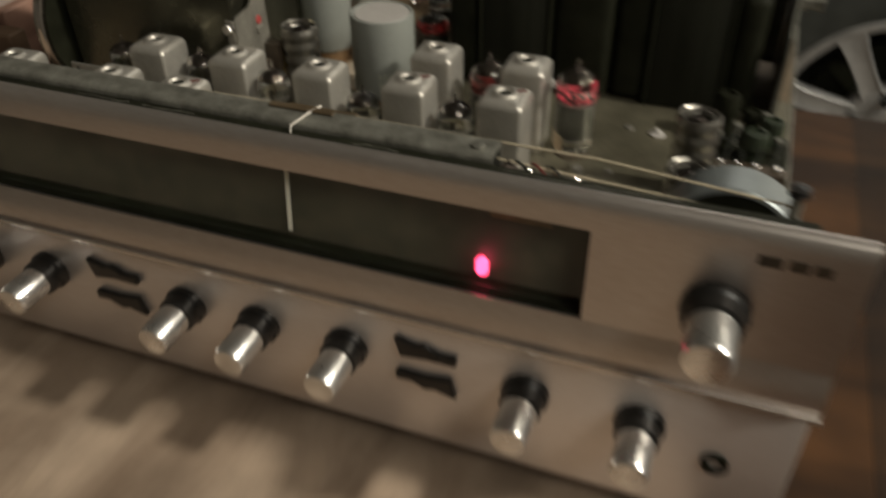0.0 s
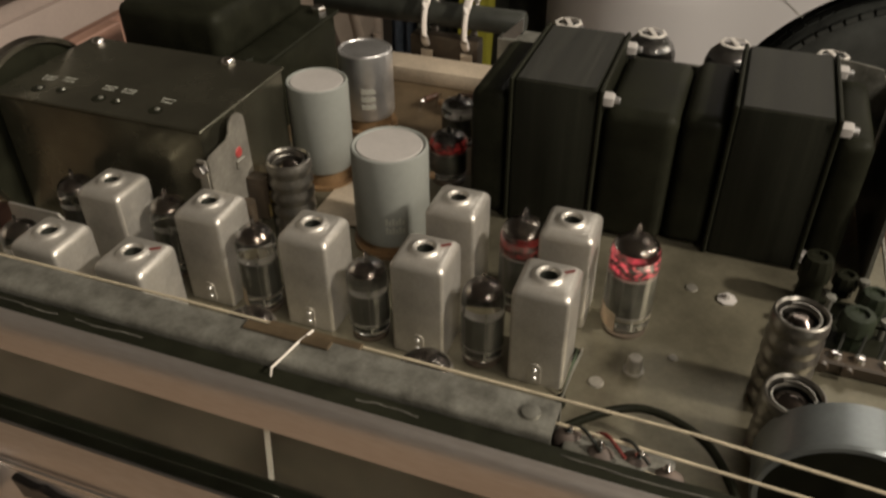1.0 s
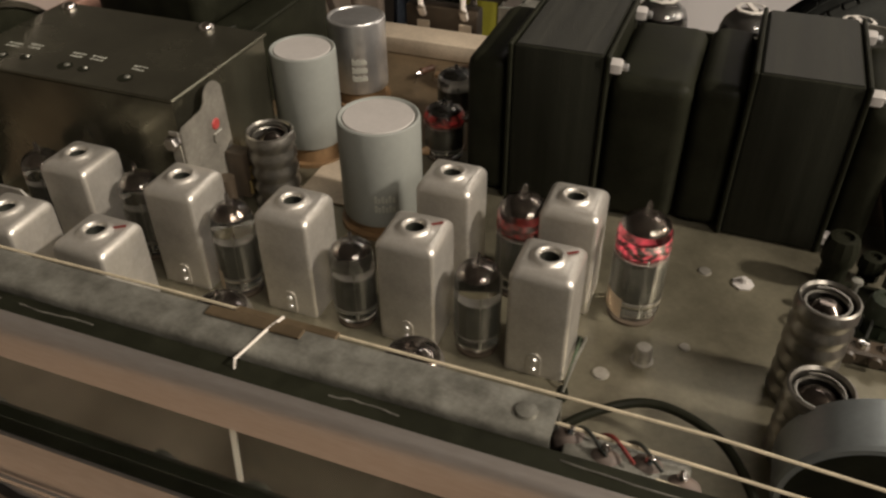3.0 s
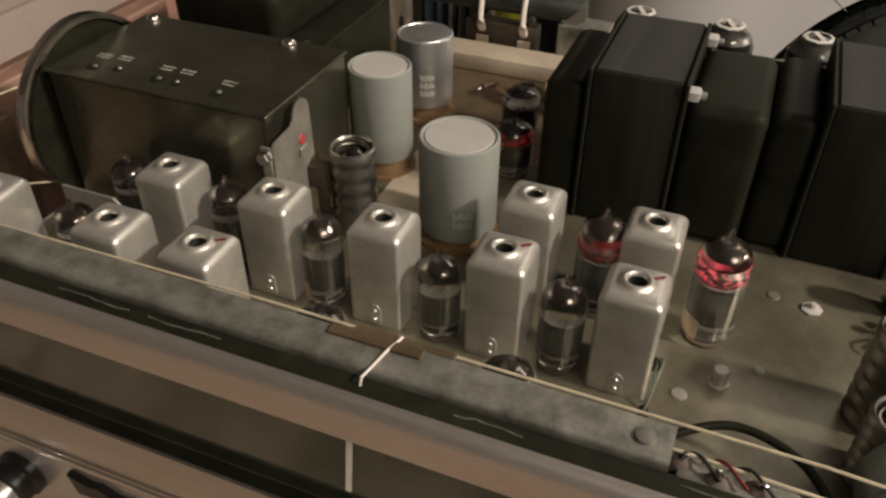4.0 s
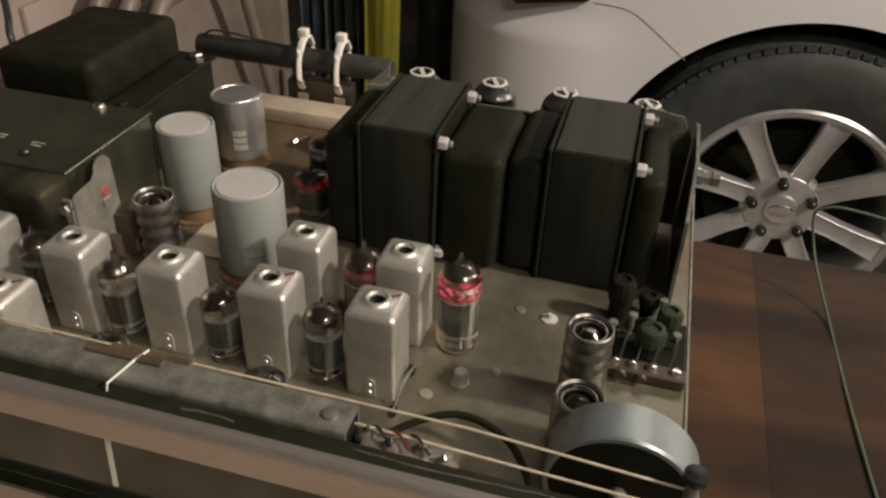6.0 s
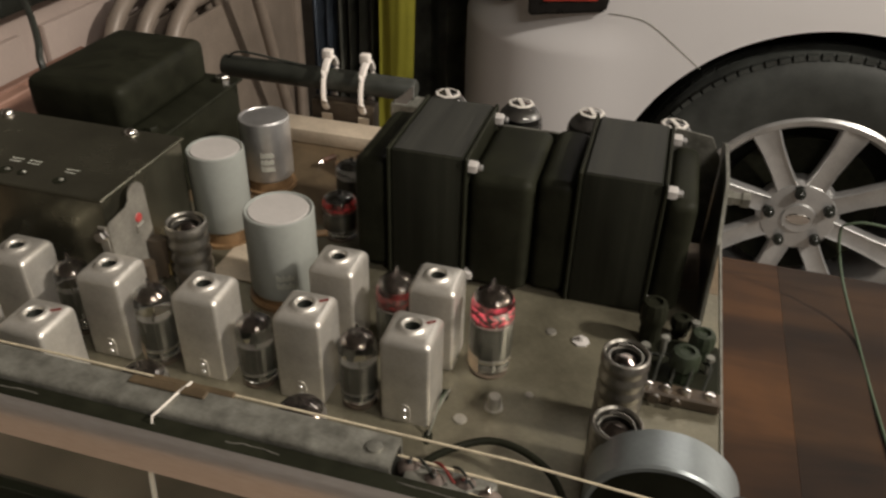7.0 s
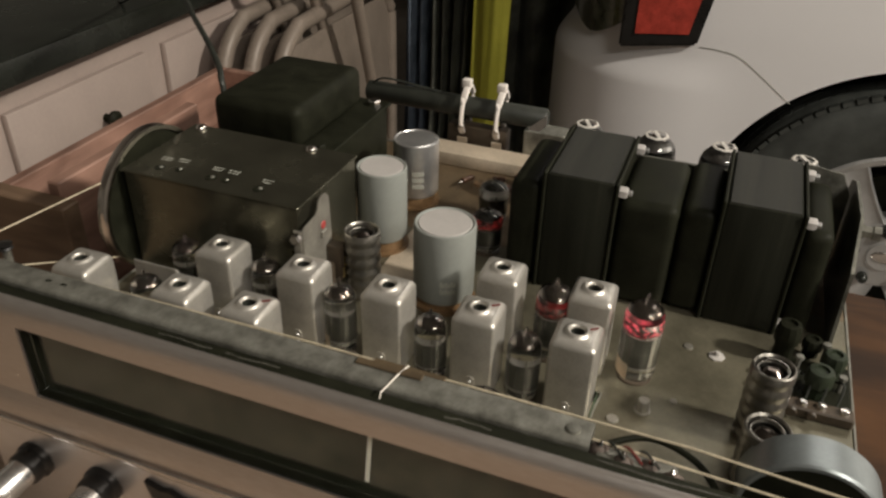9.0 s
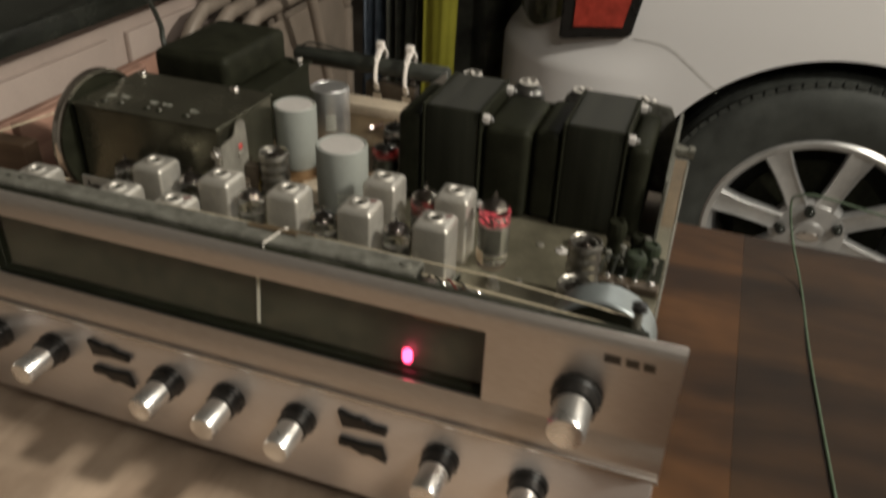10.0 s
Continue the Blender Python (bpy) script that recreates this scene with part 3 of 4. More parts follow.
def valve(x, y, r, h, glowing=0.0, label="clear glass vacuum tube with dark plates and silvered top", z=DECK, tip=True, top=None, sticker=False, rz=0.0, group="vacuum tubes on the deck"):
    th = empty("vacuum_tube", (x, y, z), label, "vacuum tube", group, rz=rz)
    part("socket", lathe([(0, 0), (r * 0.90, 0), (r * 0.90, 0.0010), (r * 0.80, 0.0014), (0, 0.0014)], 22), M_BODYDARK, th, "brown tube socket")
    prof = [(0, 0.0017), (r * 0.80, 0.0017), (r * 0.97, 0.0040), (r, 0.007), (r, h * 0.70), (r * 0.97, h * 0.755), (r * 0.86, h * 0.81), (r * 0.64, h * 0.852), (r * 0.34, h * 0.872), (r * 0.15, h * 0.882)]
    prof += [(r * 0.11, h * 0.91), (r * 0.10, h * 0.960), (r * 0.06, h * 0.985), (0, h * 0.995)] if tip else [(0, h * 0.89)]
    wall = 0.0006
    inner = [(max(0.0, q - wall), z) for q, z in prof[2:9]]
    shell = prof + [(0, h * 0.866)] + inner[::-1] + [(0, 0.0026)]
    g = part("envelope", lathe(shell, 32), M_GLASS, th, "clear glass envelope", angle=60)
    g.visible_shadow = False
    k = r - 0.0009
    part("getter", lathe([(k * 0.87, h * 0.782), (k * 0.80, h * 0.804), (k * 0.60, h * 0.836), (0, h * 0.852), (k * 0.5, h * 0.828), (k * 0.74, h * 0.798), (k * 0.83, h * 0.780), (k * 0.87, h * 0.782)], 28), top or M_GETTER, th, "silvered getter flash" if top is None else "blackened tube top")
    pl = part("plate", lathe([(0, h * 0.20), (r * 0.66, h * 0.20), (r * 0.70, h * 0.22), (r * 0.70, h * 0.52), (r * 0.66, h * 0.54), (0, h * 0.54)], 14, Matrix.Diagonal((1, 0.78, 1, 1)), None, 1, 0.0003), M_PLATE, th, "dark grey anode plate")
    for zz in (0.185, 0.55):
        part("mica_spacer", lathe([(0, h * zz), (k * 0.78, h * zz), (k * 0.78, h * zz + 0.0004), (0, h * zz + 0.0004)], 12), M_MICA, th, "pale mica spacer")
    for a in range(4):
        part("support_rod", tube_path([(r * 0.5 * math.cos(a * 1.57 + 0.5), r * 0.5 * math.sin(a * 1.57 + 0.5), 0.004), (r * 0.5 * math.cos(a * 1.57 + 0.5), r * 0.5 * math.sin(a * 1.57 + 0.5), h * 0.64)], 0.00035, 6), M_STEEL, th)
    if glowing:
        part("heater", lathe([(r * 0.20, h * 0.575), (r * 0.44, h * 0.575), (r * 0.56, h * 0.60), (r * 0.58, h * 0.65), (r * 0.42, h * 0.69), (r * 0.20, h * 0.575)], 20), M_HEAT if glowing > 0.6 else M_HEATDULL, th, "red glowing heater")
    if sticker:
        s = bmesh.new()
        cols = [[s.verts.new(((r + 0.0002) * math.cos(a), (r + 0.0002) * math.sin(a), q)) for q in (0.0052 - 0.0014 * k2 / 8, 0.0138 - 0.0014 * k2 / 8)] for k2, a in enumerate(radians(196 + 7 * n) for n in range(9))]
        for p, q in zip(cols, cols[1:]):
            s.faces.new((p[0], q[0], q[1], p[1]))
        bmesh.ops.solidify(s, geom=s.faces[:], thickness=0.0001)
        part("sticker", s, M_CREAM, th, "cream paper sticker")
    return th


R7, R9 = 0.0081, 0.0096
valve(-0.0705, -0.004, R7, 0.0440, sticker=True)
valve(-0.0225, -0.004, R7, 0.0390)
valve(0.0235, -0.003, R7, 0.0415)
valve(-0.1170, 0.004, R7, 0.0420, sticker=True)
valve(-0.1670, 0.006, R7, 0.0400)
valve(-0.1690, -0.026, R7, 0.0360)
valve(0.0285, 0.0330, R9, 0.0470, 0.5, "noval vacuum tube glowing dull red inside")
valve(0.0715, 0.0330, R9, 0.0500, 1.0, "noval vacuum tube glowing bright red inside", sticker=True)
valve(-0.0410, 0.1536, R9, 0.0290, 0, "short dark vacuum tube on the rear deck", top=M_BAKE)
valve(-0.0330, 0.1150, R9, 0.0300, 0.4, "dark vacuum tube with a dull red heater on the rear deck", top=M_BAKE)
for px in (0.008, 0.051, 0.091, 0.136):
    t = valve(px, 0.1850, 0.0130, 0.0712, 0, "large dark glass output tube behind the transformers", DECK - 0.0004, False, M_BAKE, group="output tubes")
    # black inner cylinder, added to keep the tube interior dark
    part("liner", lathe([(0.0030, 0.008), (0.0112, 0.008), (0.0114, 0.046), (0.0100, 0.052), (0.0030, 0.054), (0.0030, 0.008)], 24), M_BAKE, t, "black cylinder added inside the tube")
    part("top_mica", lathe([(0.0058, 0.0630), (0.0074, 0.0626), (0.0074, 0.0631), (0.0058, 0.0635), (0.0058, 0.0630)], 8), M_MICALIGHT, t, "pale octagonal mica")
    part("top_strap", box(-0.0012, 0.0012, -0.0045, 0.0045, 0.0631, 0.0638), M_MICALIGHT, t, m=pose(0, 0, 0, 0, 0, 25))

# ---------------- capacitors ----------------


def capacitor(x, y, r, z0, z1, ring, sleeve, top, label, rim=True, ink=0):
    th = empty("can_capacitor", (x, y, DECK), label, "capacitor", "can capacitors")
    part("base", lathe([(0, 0), (r * 1.08, 0), (r * 1.08, 0.0018), (r * 0.9, 0.0018), (r * 0.9, z0), (0, z0)], 30), ring, th, "brown phenolic wafer")
    part("sleeve", lathe([(0, z0 + 0.0002), (r * 0.97, z0 + 0.0002), (r, z0 + 0.0010), (r, z1 - 0.0016), (r * 0.985, z1 - 0.0004), (r * 0.95, z1), (r * 0.90, z1 - 0.0003), (r * 0.87, z1 - 0.0010), (0, z1 - 0.0010)], 48), sleeve, th)
    part("top_disc", lathe([(0, z1 - 0.0009), (r * 0.86, z1 - 0.0009), (r * 0.84, z1 - 0.0003), (0, z1 - 0.0002)], 40), top, th, "pale top disc")
    for k in range(ink):
        a, zz = radians(285 + 5 * (k % 6)), z0 + 0.008 + 0.0045 * (k // 6)
        part("print_bar", box(-0.0005, 0.0005, -0.0001, 0.0001, 0, 0.0032 - 0.001 * (k % 2)), M_SCREEN, th, m=Matrix.Translation(((r + 0.0001) * math.cos(a), (r + 0.0001) * math.sin(a), zz)) @ pose(0, 0, 0, 0, 0, math.degrees(a) + 90))
    return th


capacitor(-0.0390, 0.0575, 0.0168, 0.0055, 0.0490, M_PHENOL, M_PAPER, M_CAPTOP, "large grey paper-sleeved can capacitor with a pale top", ink=12)
capacitor(-0.0935, 0.0960, 0.0150, 0.0085, 0.0535, M_PHENOL, M_PAPER, M_CAPTOP, "grey paper-sleeved can capacitor on a brown wafer")
capacitor(-0.0965, 0.1560, 0.0150, 0.0080, 0.0455, M_PHENOL, M_ALU, M_ALU, "bare aluminium can capacitor with printed lettering", ink=18)

# ---------------- spring tube shields ----------------


def shield(x, y, r, h, label="ribbed metal tube shield with an open top"):
    th = empty("tube_shield", (x, y, DECK), label, "tube shield", "tube shields")
    prof, n = [(r * 0.9, 0.0)], 6
    for k in range(n):
        z = h * k / n
        prof += [(r * 0.90, z + 0.0004), (r, z + h / n * 0.35), (r, z + h / n * 0.65), (r * 0.90, z + h / n * 0.96)]
    prof += [(r * 0.97, h), (r * 0.90, h + 0.0004), (r * 0.82, h - 0.0005), (r * 0.80, 0.004), (r * 0.9, 0)]
    part("shield", lathe(prof, 32), M_SHIELD, th)
    part("tube_top", lathe([(0, h - 0.001), (r * 0.25, h - 0.0012), (r * 0.6, h - 0.004), (r * 0.72, h - 0.010), (r * 0.72, 0.005), (0, 0.005)], 24), M_GETTER, th, "silvered tube top inside")
    part("spring", tube_path([(r * 0.68 * math.cos(a * 0.4), r * 0.68 * math.sin(a * 0.4), h - 0.0028 + 0.0001 * a) for a in range(22)], 0.0005, 6), M_SHIELD, th, "tinned retaining spring")
    return th


shield(-0.0815, 0.0440, 0.0100, 0.0410)
shield(0.1290, 0.0115, 0.0095, 0.0410)
shield(0.1298, -0.0155, 0.0098, 0.0300)

# ---------------- tuner box and drum ----------------
tb = empty("tuner_box", (-0.1575, 0.0505, DECK), "tarnished steel tuner box with adjustment holes in its lid", "tuner")
part("box_body", box(-0.0535, 0.0535, -0.0325, 0.0325, 0.0003, 0.0618, 0.0006, 1), M_TUNER, tb)
part("box_lid", box(-0.0545, 0.0545, -0.0335, 0.0340, 0.0619, 0.0634, 0.0005, 1), M_TUNER, tb, "tarnished lid")
for sx, sy in ((-0.0465, 0.0285), (0.0275, 0.0290)):
    part("screw", lathe([(0, 0.0634), (0.0034, 0.0634), (0.0033, 0.0644), (0.0027, 0.0655), (0.0015, 0.0661), (0, 0.0663)], 16, pose(sx, sy, 0)), M_CHROME, tb, "bright screw")
for hx, hy, hr in ((-0.0365, -0.0235, 0.0030), (-0.0255, -0.0215, 0.0022), (-0.0045, -0.0225, 0.0031), (0.0045, -0.0225, 0.0022), (0.0255, -0.0235, 0.0030)):
    part("trimmer_hole", lathe([(0, 0.06350), (hr, 0.06350), (hr, 0.06370), (0, 0.06370)], 14, pose(hx, hy, 0)), M_BLACK, tb)
    part("trimmer_slug", lathe([(0, 0.06372), (hr * 0.45, 0.06372), (hr * 0.3, 0.0642), (0, 0.0643)], 8, pose(hx + 0.0006, hy + 0.0006, 0)), M_STEEL, tb)
for hx, hy in ((-0.0395, -0.0110), (-0.0295, -0.0095), (-0.0065, -0.0105), (0.0035, -0.0105), (0.0255, -0.0125)):
    for r in range(2):
        x = hx - 0.0034 + 0.0006 * r
        while x < hx + 0.0030:
            w = random.uniform(0.0004, 0.0011)
            part("print_bar", box(x, x + w, hy - random.uniform(0.0009, 0.0015) - 0.0026 * r, hy - 0.0026 * r - random.uniform(0, 0.0004), 0.06345, 0.06352), M_SCREEN, tb)
            x += w + random.uniform(0.0003, 0.0007)


def bracket_outline():
    """Side bracket in y and z: a low front edge rising to a rounded ear at the back."""
    o = [(-0.0380, 0.004), (-0.0380, 0.0530), (-0.0365, 0.0545), (-0.0240, 0.0555), (-0.0216, 0.0575)]
    o += [(-0.0155 + 0.0060 * math.cos(radians(q)), 0.0575 + 0.0060 * math.sin(radians(q))) for q in range(165, -1, -15)]
    return o + [(-0.0085, 0.030), (-0.0085, 0.004)]


part("side_bracket", prism(bracket_outline(), -0.0005, 0.0005, None, 0.0002), M_BRACKET, tb, "dull grey end bracket with a rounded ear", m=pose(0.0585, 0, 0, 0, 0, 90))
part("bracket_flange", box(0.0536, 0.0579, -0.0386, -0.0378, 0.004, 0.0532, 0.0002, 1), M_BRACKET, tb)
part("bracket_screw", hexbolt(0.0030, 0.0035, Matrix.Translation((0.0560, -0.0387, 0.0495)) @ ALONG_Y), M_CHROME, tb, "bright screw")
# reddish reflection on the bracket, painted as a small disc
part("red_dot", lathe([(0, 0), (0.0024, 0), (0.0021, 0.0004), (0, 0.0005)], 12, Matrix.Translation((0.0591, -0.0175, 0.0465)) @ ALONG_X), M_REDREFLECT, tb, "dim red reflection set as a coloured dot")
part("solder_lug", box(0.0591, 0.0603, -0.0205, -0.0150, 0.0395, 0.0438, 0.0005, 1), M_BRACKET, tb, "pale solder lug")
part("terminal_block", box(0.0591, 0.0680, -0.0160, -0.0090, 0.012, 0.0330, 0.0008, 2), M_BODYDARK, tb, "brown terminal block")
for q in range(3):
    part("terminal_pin", lathe([(0, 0), (0.0008, 0), (0.0006, 0.006), (0, 0.0064)], 8, pose(0.0685, -0.0145 + 0.002 * q, 0.014 + 0.006 * q)), M_BRASS, tb)
part("coil_former", lathe([(0, 0), (0.0035, 0), (0.0035, 0.028), (0, 0.028)], 14, pose(0.0655, -0.0262, 0)), M_BODYDARK, tb, "small brown coil")
dr = empty("tuning_drum", (-0.2165, 0.0435, DECK), "large dark tuning drum with bright metal rim", "tuning drum")
part("drum_disc", lathe([(0, 0.001), (0.0405, 0.001), (0.0405, -0.001), (0, -0.001)], 56, pose(0, 0, 0.0330) @ ALONG_X), M_BLACK, dr, "dark drum face")
part("drum_rim", lathe([(0.0400, 0.0030), (0.0425, 0.0032), (0.0412, 0.0012), (0.0412, -0.0012), (0.0425, -0.0032), (0.0400, -0.0030), (0.0400, 0.0030)], 64, pose(0, 0, 0.0330) @ ALONG_X), M_CHROME, dr, "bright rolled rim")

# ---------------- power transformer ----------------
pt = empty("power_transformer", (-0.180, 0.150, DECK), "black enamelled power transformer with a rounded bell cover", "transformer")
part("core", box(-0.040, 0.042, -0.040, 0.052, 0.0004, 0.0430, 0.0015, 2), M_BLACK, pt)
part("flange", box(-0.041, 0.044, -0.042, 0.056, 0.0431, 0.0452, 0.0008, 1), M_BLACK, pt, "black flange")
part("bell_cover", box(-0.036, 0.026, -0.043, 0.046, 0.0453, 0.0730, 0.0060, 4), M_BLACK, pt, "black rounded bell cover")
part("bolt", hexbolt(0.0045, 0.004, pose(0.0350, 0.046, 0.0453)), M_CHROME, pt, "bright bolt")
part("bolt", hexbolt(0.0040, 0.004, pose(0.0350, -0.034, 0.0453)), M_BLACK, pt)

# ---------------- output transformers ----------------


def output_transformer(x, y, left, right, label):
    th = empty("output_transformer", (x, y, DECK), label, "transformer", "output transformers")
    core = box(-0.0180, 0.0180, -0.0330, 0.0330, 0.0004, 0.0720, 0.0012, 2)
    part("core", core, M_LAM, th, "dark steel laminations")
    part("core_top", box(-0.0168, 0.0168, -0.0318, 0.0318, 0.0721, 0.0724), M_LAMLIT, th, "streaked top of the laminations, coloured lighter as if lit")
    for s in (-1, 1):
        a, b = sorted((s * 0.0182, s * 0.0202))
        part("clamp", box(a, b, -0.0338, 0.0338, 0.0002, 0.0728, 0.0006, 1), M_BLACK, th)
        a, b = sorted((s * 0.0203, s * (left if s < 0 else right)))
        part("end_bell", box(a, b, -0.0318, 0.0310, 0.0006, 0.0640, 0.0055, 4), M_BLACK, th, "black pressed end bell")
    for sy in (-0.0300, 0.0265):
        for sz in (0.0675, 0.006):
            bb = part("bolt", hexbolt(0.0034, 0.0042, Matrix.Translation((0.0203, sy, sz)) @ ALONG_X), M_CAPTOP, th, "pale hexagon nut")
            part("bolt_end", lathe([(0, 0.0042), (0.0017, 0.0042), (0.0017, 0.0062), (0.0012, 0.0066), (0, 0.0066)], 10, Matrix.Translation((0.0203, sy, sz)) @ ALONG_X), M_ALU, bb)
    return th


output_transformer(0.0240, 0.1225, 0.0385, 0.0520, "black output transformer with pale clamp nuts")
t2 = output_transformer(0.1155, 0.1270, 0.0390, 0.0350, "black output transformer with pale clamp nuts beside the chassis edge")
part("mounting_plate", prism([(0.0208, 0.004), (0.0455, 0.004), (0.0455, 0.0560), (0.0395, 0.0680), (0.0208, 0.0705)], 0.0345, 0.0357, None, 0.0003), M_STEEL, t2, "grey steel plate with a clipped corner")
sc = empty("screen_plate", (0.070, 0.1640, DECK), "dark steel screening plate behind the transformers", "plate")
part("plate", box(-0.024, 0.030, -0.0006, 0.0006, 0.0001, 0.0570, 0.0003, 1), M_BLACK, sc)
part("rolled_edge", tube_path([(-0.024, 0, 0.0572), (0.030, 0, 0.0572)], 0.0006, 8), M_STEEL, sc, "worn bright upper edge")

# ---------------- rear aerial rod ----------------
ae = empty("aerial_rod", (-0.100, 0.250, DECK), "black ferrite aerial rod held by white cable ties", "aerial")
part("rod", lathe([(0, -0.075), (0.0072, -0.075), (0.0078, -0.074), (0.0078, 0.066), (0.0066, 0.068), (0, 0.068)], 24, pose(0, 0, 0.033, 0, 0, 0) @ ALONG_X), M_RUBBER, ae, "black sleeved rod")
for tx in (0.006, 0.033):
    loop = [(tx + 0.001 * math.sin(a), 0.0118 * math.cos(a) - 0.0015, 0.0310 + 0.0185 * math.sin(a)) for a in [radians(q) for q in range(-70, 290, 15)]]
    part("cable_tie", tube_path(loop, 0.0017, 8, None, 1.6), M_NYLON, ae, "white nylon cable tie")
    part("tie_head", box(tx - 0.0034, tx + 0.0034, -0.0050, 0.0012, 0.0485, 0.0550, 0.001, 2), M_NYLON, ae, "white tie head")
    part("bracket", box(tx - 0.004, tx + 0.004, -0.010, -0.0085, -0.0004 + 0.0001, 0.012, 0.0004, 1), M_CREAM, ae, "cream bracket")
part("base_strip", box(-0.010, 0.046, -0.0165, -0.0105, 0.0002, 0.0075, 0.0006, 1), M_CREAM, ae, "cream base strip")
part("insulator", box(-0.006, 0.040, -0.0080, 0.004, 0.0002, 0.0200, 0.001, 2), M_BODYDARK, ae, "brown insulator block")
part("end_bracket", prism([(0.055, 0.004), (0.0565, 0.004), (0.0600, 0.022), (0.0705, 0.034), (0.0705, 0.042), (0.058, 0.030)], -0.014, -0.0128), M_ALU, ae, "bright end bracket")
part("shelf_plate", box(0.055, 0.085, -0.0155, 0.002, 0.0002, 0.0285, 0.0006, 1), M_STEEL, ae, "grey end plate")
part("wire", tube_path(spline([(-0.075, 0, 0.036), (-0.060, -0.004, 0.046), (-0.030, -0.002, 0.043), (-0.012, 0, 0.0405)]), 0.0008, 6), M_RUBBER, ae, "thin black lead")

# ---------------- flywheel and right-hand clutter ----------------
fw = empty("flywheel", (0.1485, -0.0315, DECK), "pale grey tuning flywheel with a dark face", "flywheel")
part("wheel", lathe([(0, -0.0095), (0.0255, -0.0095), (0.0270, -0.0080), (0.0270, 0.0085), (0.0262, 0.0095), (0.0246, 0.0095), (0.0246, 0.0070), (0, 0.0070)], 72, pose(0, 0, 0.0128) @ ALONG_Y), M_PALE, fw)
part("face", lathe([(0, 0.0071), (0.0245, 0.0071), (0.0245, 0.0088), (0, 0.0088)], 48, pose(0, 0, 0.0128) @ ALONG_Y), M_BLACK, fw, "dark wheel face")
part("shaft", lathe([(0, 0.0089), (0.003, 0.0089), (0.003, 0.045), (0, 0.045)], 16, pose(0, 0, 0.0128) @ ALONG_Y), M_STEEL, fw)
part("bearing", box(-0.006, 0.006, 0.0100, 0.0125, 0.0003, 0.0180, 0.0005, 1), M_STEEL, fw)
eb = empty("end_bracket", (0.1625, 0.140, DECK), "dull grey steel bracket at the chassis edge", "bracket")
part("plate", prism([(-0.050, 0.0003), (0.050, 0.0003), (0.050, 0.020), (0.035, 0.060), (0.020, 0.066), (-0.022, 0.066), (-0.044, 0.045)], -0.0008, 0.0008, None), M_LIP, eb, m=pose(0, 0, 0, 0, 0, 90))
part("nut_stack", lathe([(0, 0), (0.0042, 0), (0.0042, 0.004), (0.0034, 0.0042), (0.0034, 0.008), (0.0042, 0.0084), (0.0042, 0.012), (0, 0.012)], 6, pose(0.0009, -0.010, 0.052) @ ALONG_X), M_STEEL, eb, "stacked nuts")
ts = empty("terminal_strip", (0.150, 0.048, DECK), "dusty terminal strip with dark round control caps", "terminal strip")
part("strip", box(-0.014, 0.0215, -0.016, -0.008, 0.0002, 0.0060, 0.0008, 1), M_BODYDARK, ts, "brown strip")
part("strip_plate", box(-0.010, 0.0215, -0.0078, 0.028, 0.0002, 0.0022, 0.0006, 1), M_BLACK, ts)
for bx, by, r, h, mtl in ((0.005, 0.002, 0.0066, 0.0170, M_GREEN), (-0.0105, 0.026, 0.0062, 0.0230, M_BLACK), (0.0125, 0.020, 0.0058, 0.0150, M_GREEN), (0.003, 0.033, 0.0050, 0.0120, M_BLACK)):
    part("control_cap", lathe([(0, 0.0023), (r * 0.8, 0.0023), (r * 0.8, h * 0.45), (r, h * 0.55), (r, h * 0.86), (r * 0.85, h), (r * 0.55, h + 0.0004), (r * 0.5, h - 0.001), (0, h - 0.001)], 24, pose(bx, by, 0), None, 1, 0.0003), mtl, ts, "dark control cap")
for bx, by, bz in ((-0.004, 0.014, 0.012), (0.016, 0.008, 0.010), (-0.012, 0.010, 0.009), (0.009, 0.029, 0.012)):
    part("stud", lathe([(0, 0.0022), (0.0012, 0.0022), (0.0012, bz), (0.0022, bz + 0.0002), (0.0020, bz + 0.0016), (0, bz + 0.0018)], 8, pose(bx, by, 0)), M_STEEL, ts, "dull threaded stud")
for bx, r in ((-0.006, 0.0030), (0.003, 0.0024)):
    part("disc_capacitor", lathe([(0, -0.001), (r * 0.8, -0.001), (r, 0), (r * 0.8, 0.001), (0, 0.001)], 16, Matrix.Translation((bx, -0.0175, 0.0042)) @ ALONG_Y), M_BODYDARK, ts, "brown disc capacitor")
for bx in (-0.009, -0.001, 0.007, 0.017):
    part("screw", lathe([(0, 0.0060), (0.0024, 0.0060), (0.0020, 0.0078), (0, 0.0082)], 10, pose(bx, -0.012, 0)), M_CHROME, ts, "bright screw")
for q in range(5):
    part("lead", tube_path(spline([(-0.014 + 0.007 * q, -0.008, 0.004), (-0.012 + 0.007 * q, 0.0, 0.012 + 0.002 * (q % 2)), (-0.006 + 0.005 * q, 0.010, 0.006)]), 0.0006, 6), M_RUBBER, ts)

# small clear dome and cable
cd = empty("standoff", (0.0795, 0.0090, DECK), "small domed metal standoff on the deck", "standoff")
part("dome", lathe([(0, 0), (0.0040, 0), (0.0040, 0.0006), (0.0030, 0.0008), (0.0030, 0.0058), (0.0024, 0.0068), (0, 0.0070)], 20), M_BRACKET, cd)
cb = empty("black_cable", (0.09, -0.03, DECK), "black cable looping over the deck", "cable")
part("cable", tube_path(spline([(-0.036, -0.012, 0.003), (-0.022, 0.000, 0.010), (-0.004, 0.009, 0.0125), (0.016, 0.003, 0.012), (0.028, -0.012, 0.008), (0.033, -0.028, 0.0035)]), 0.0015, 10), M_BLACK, cb)
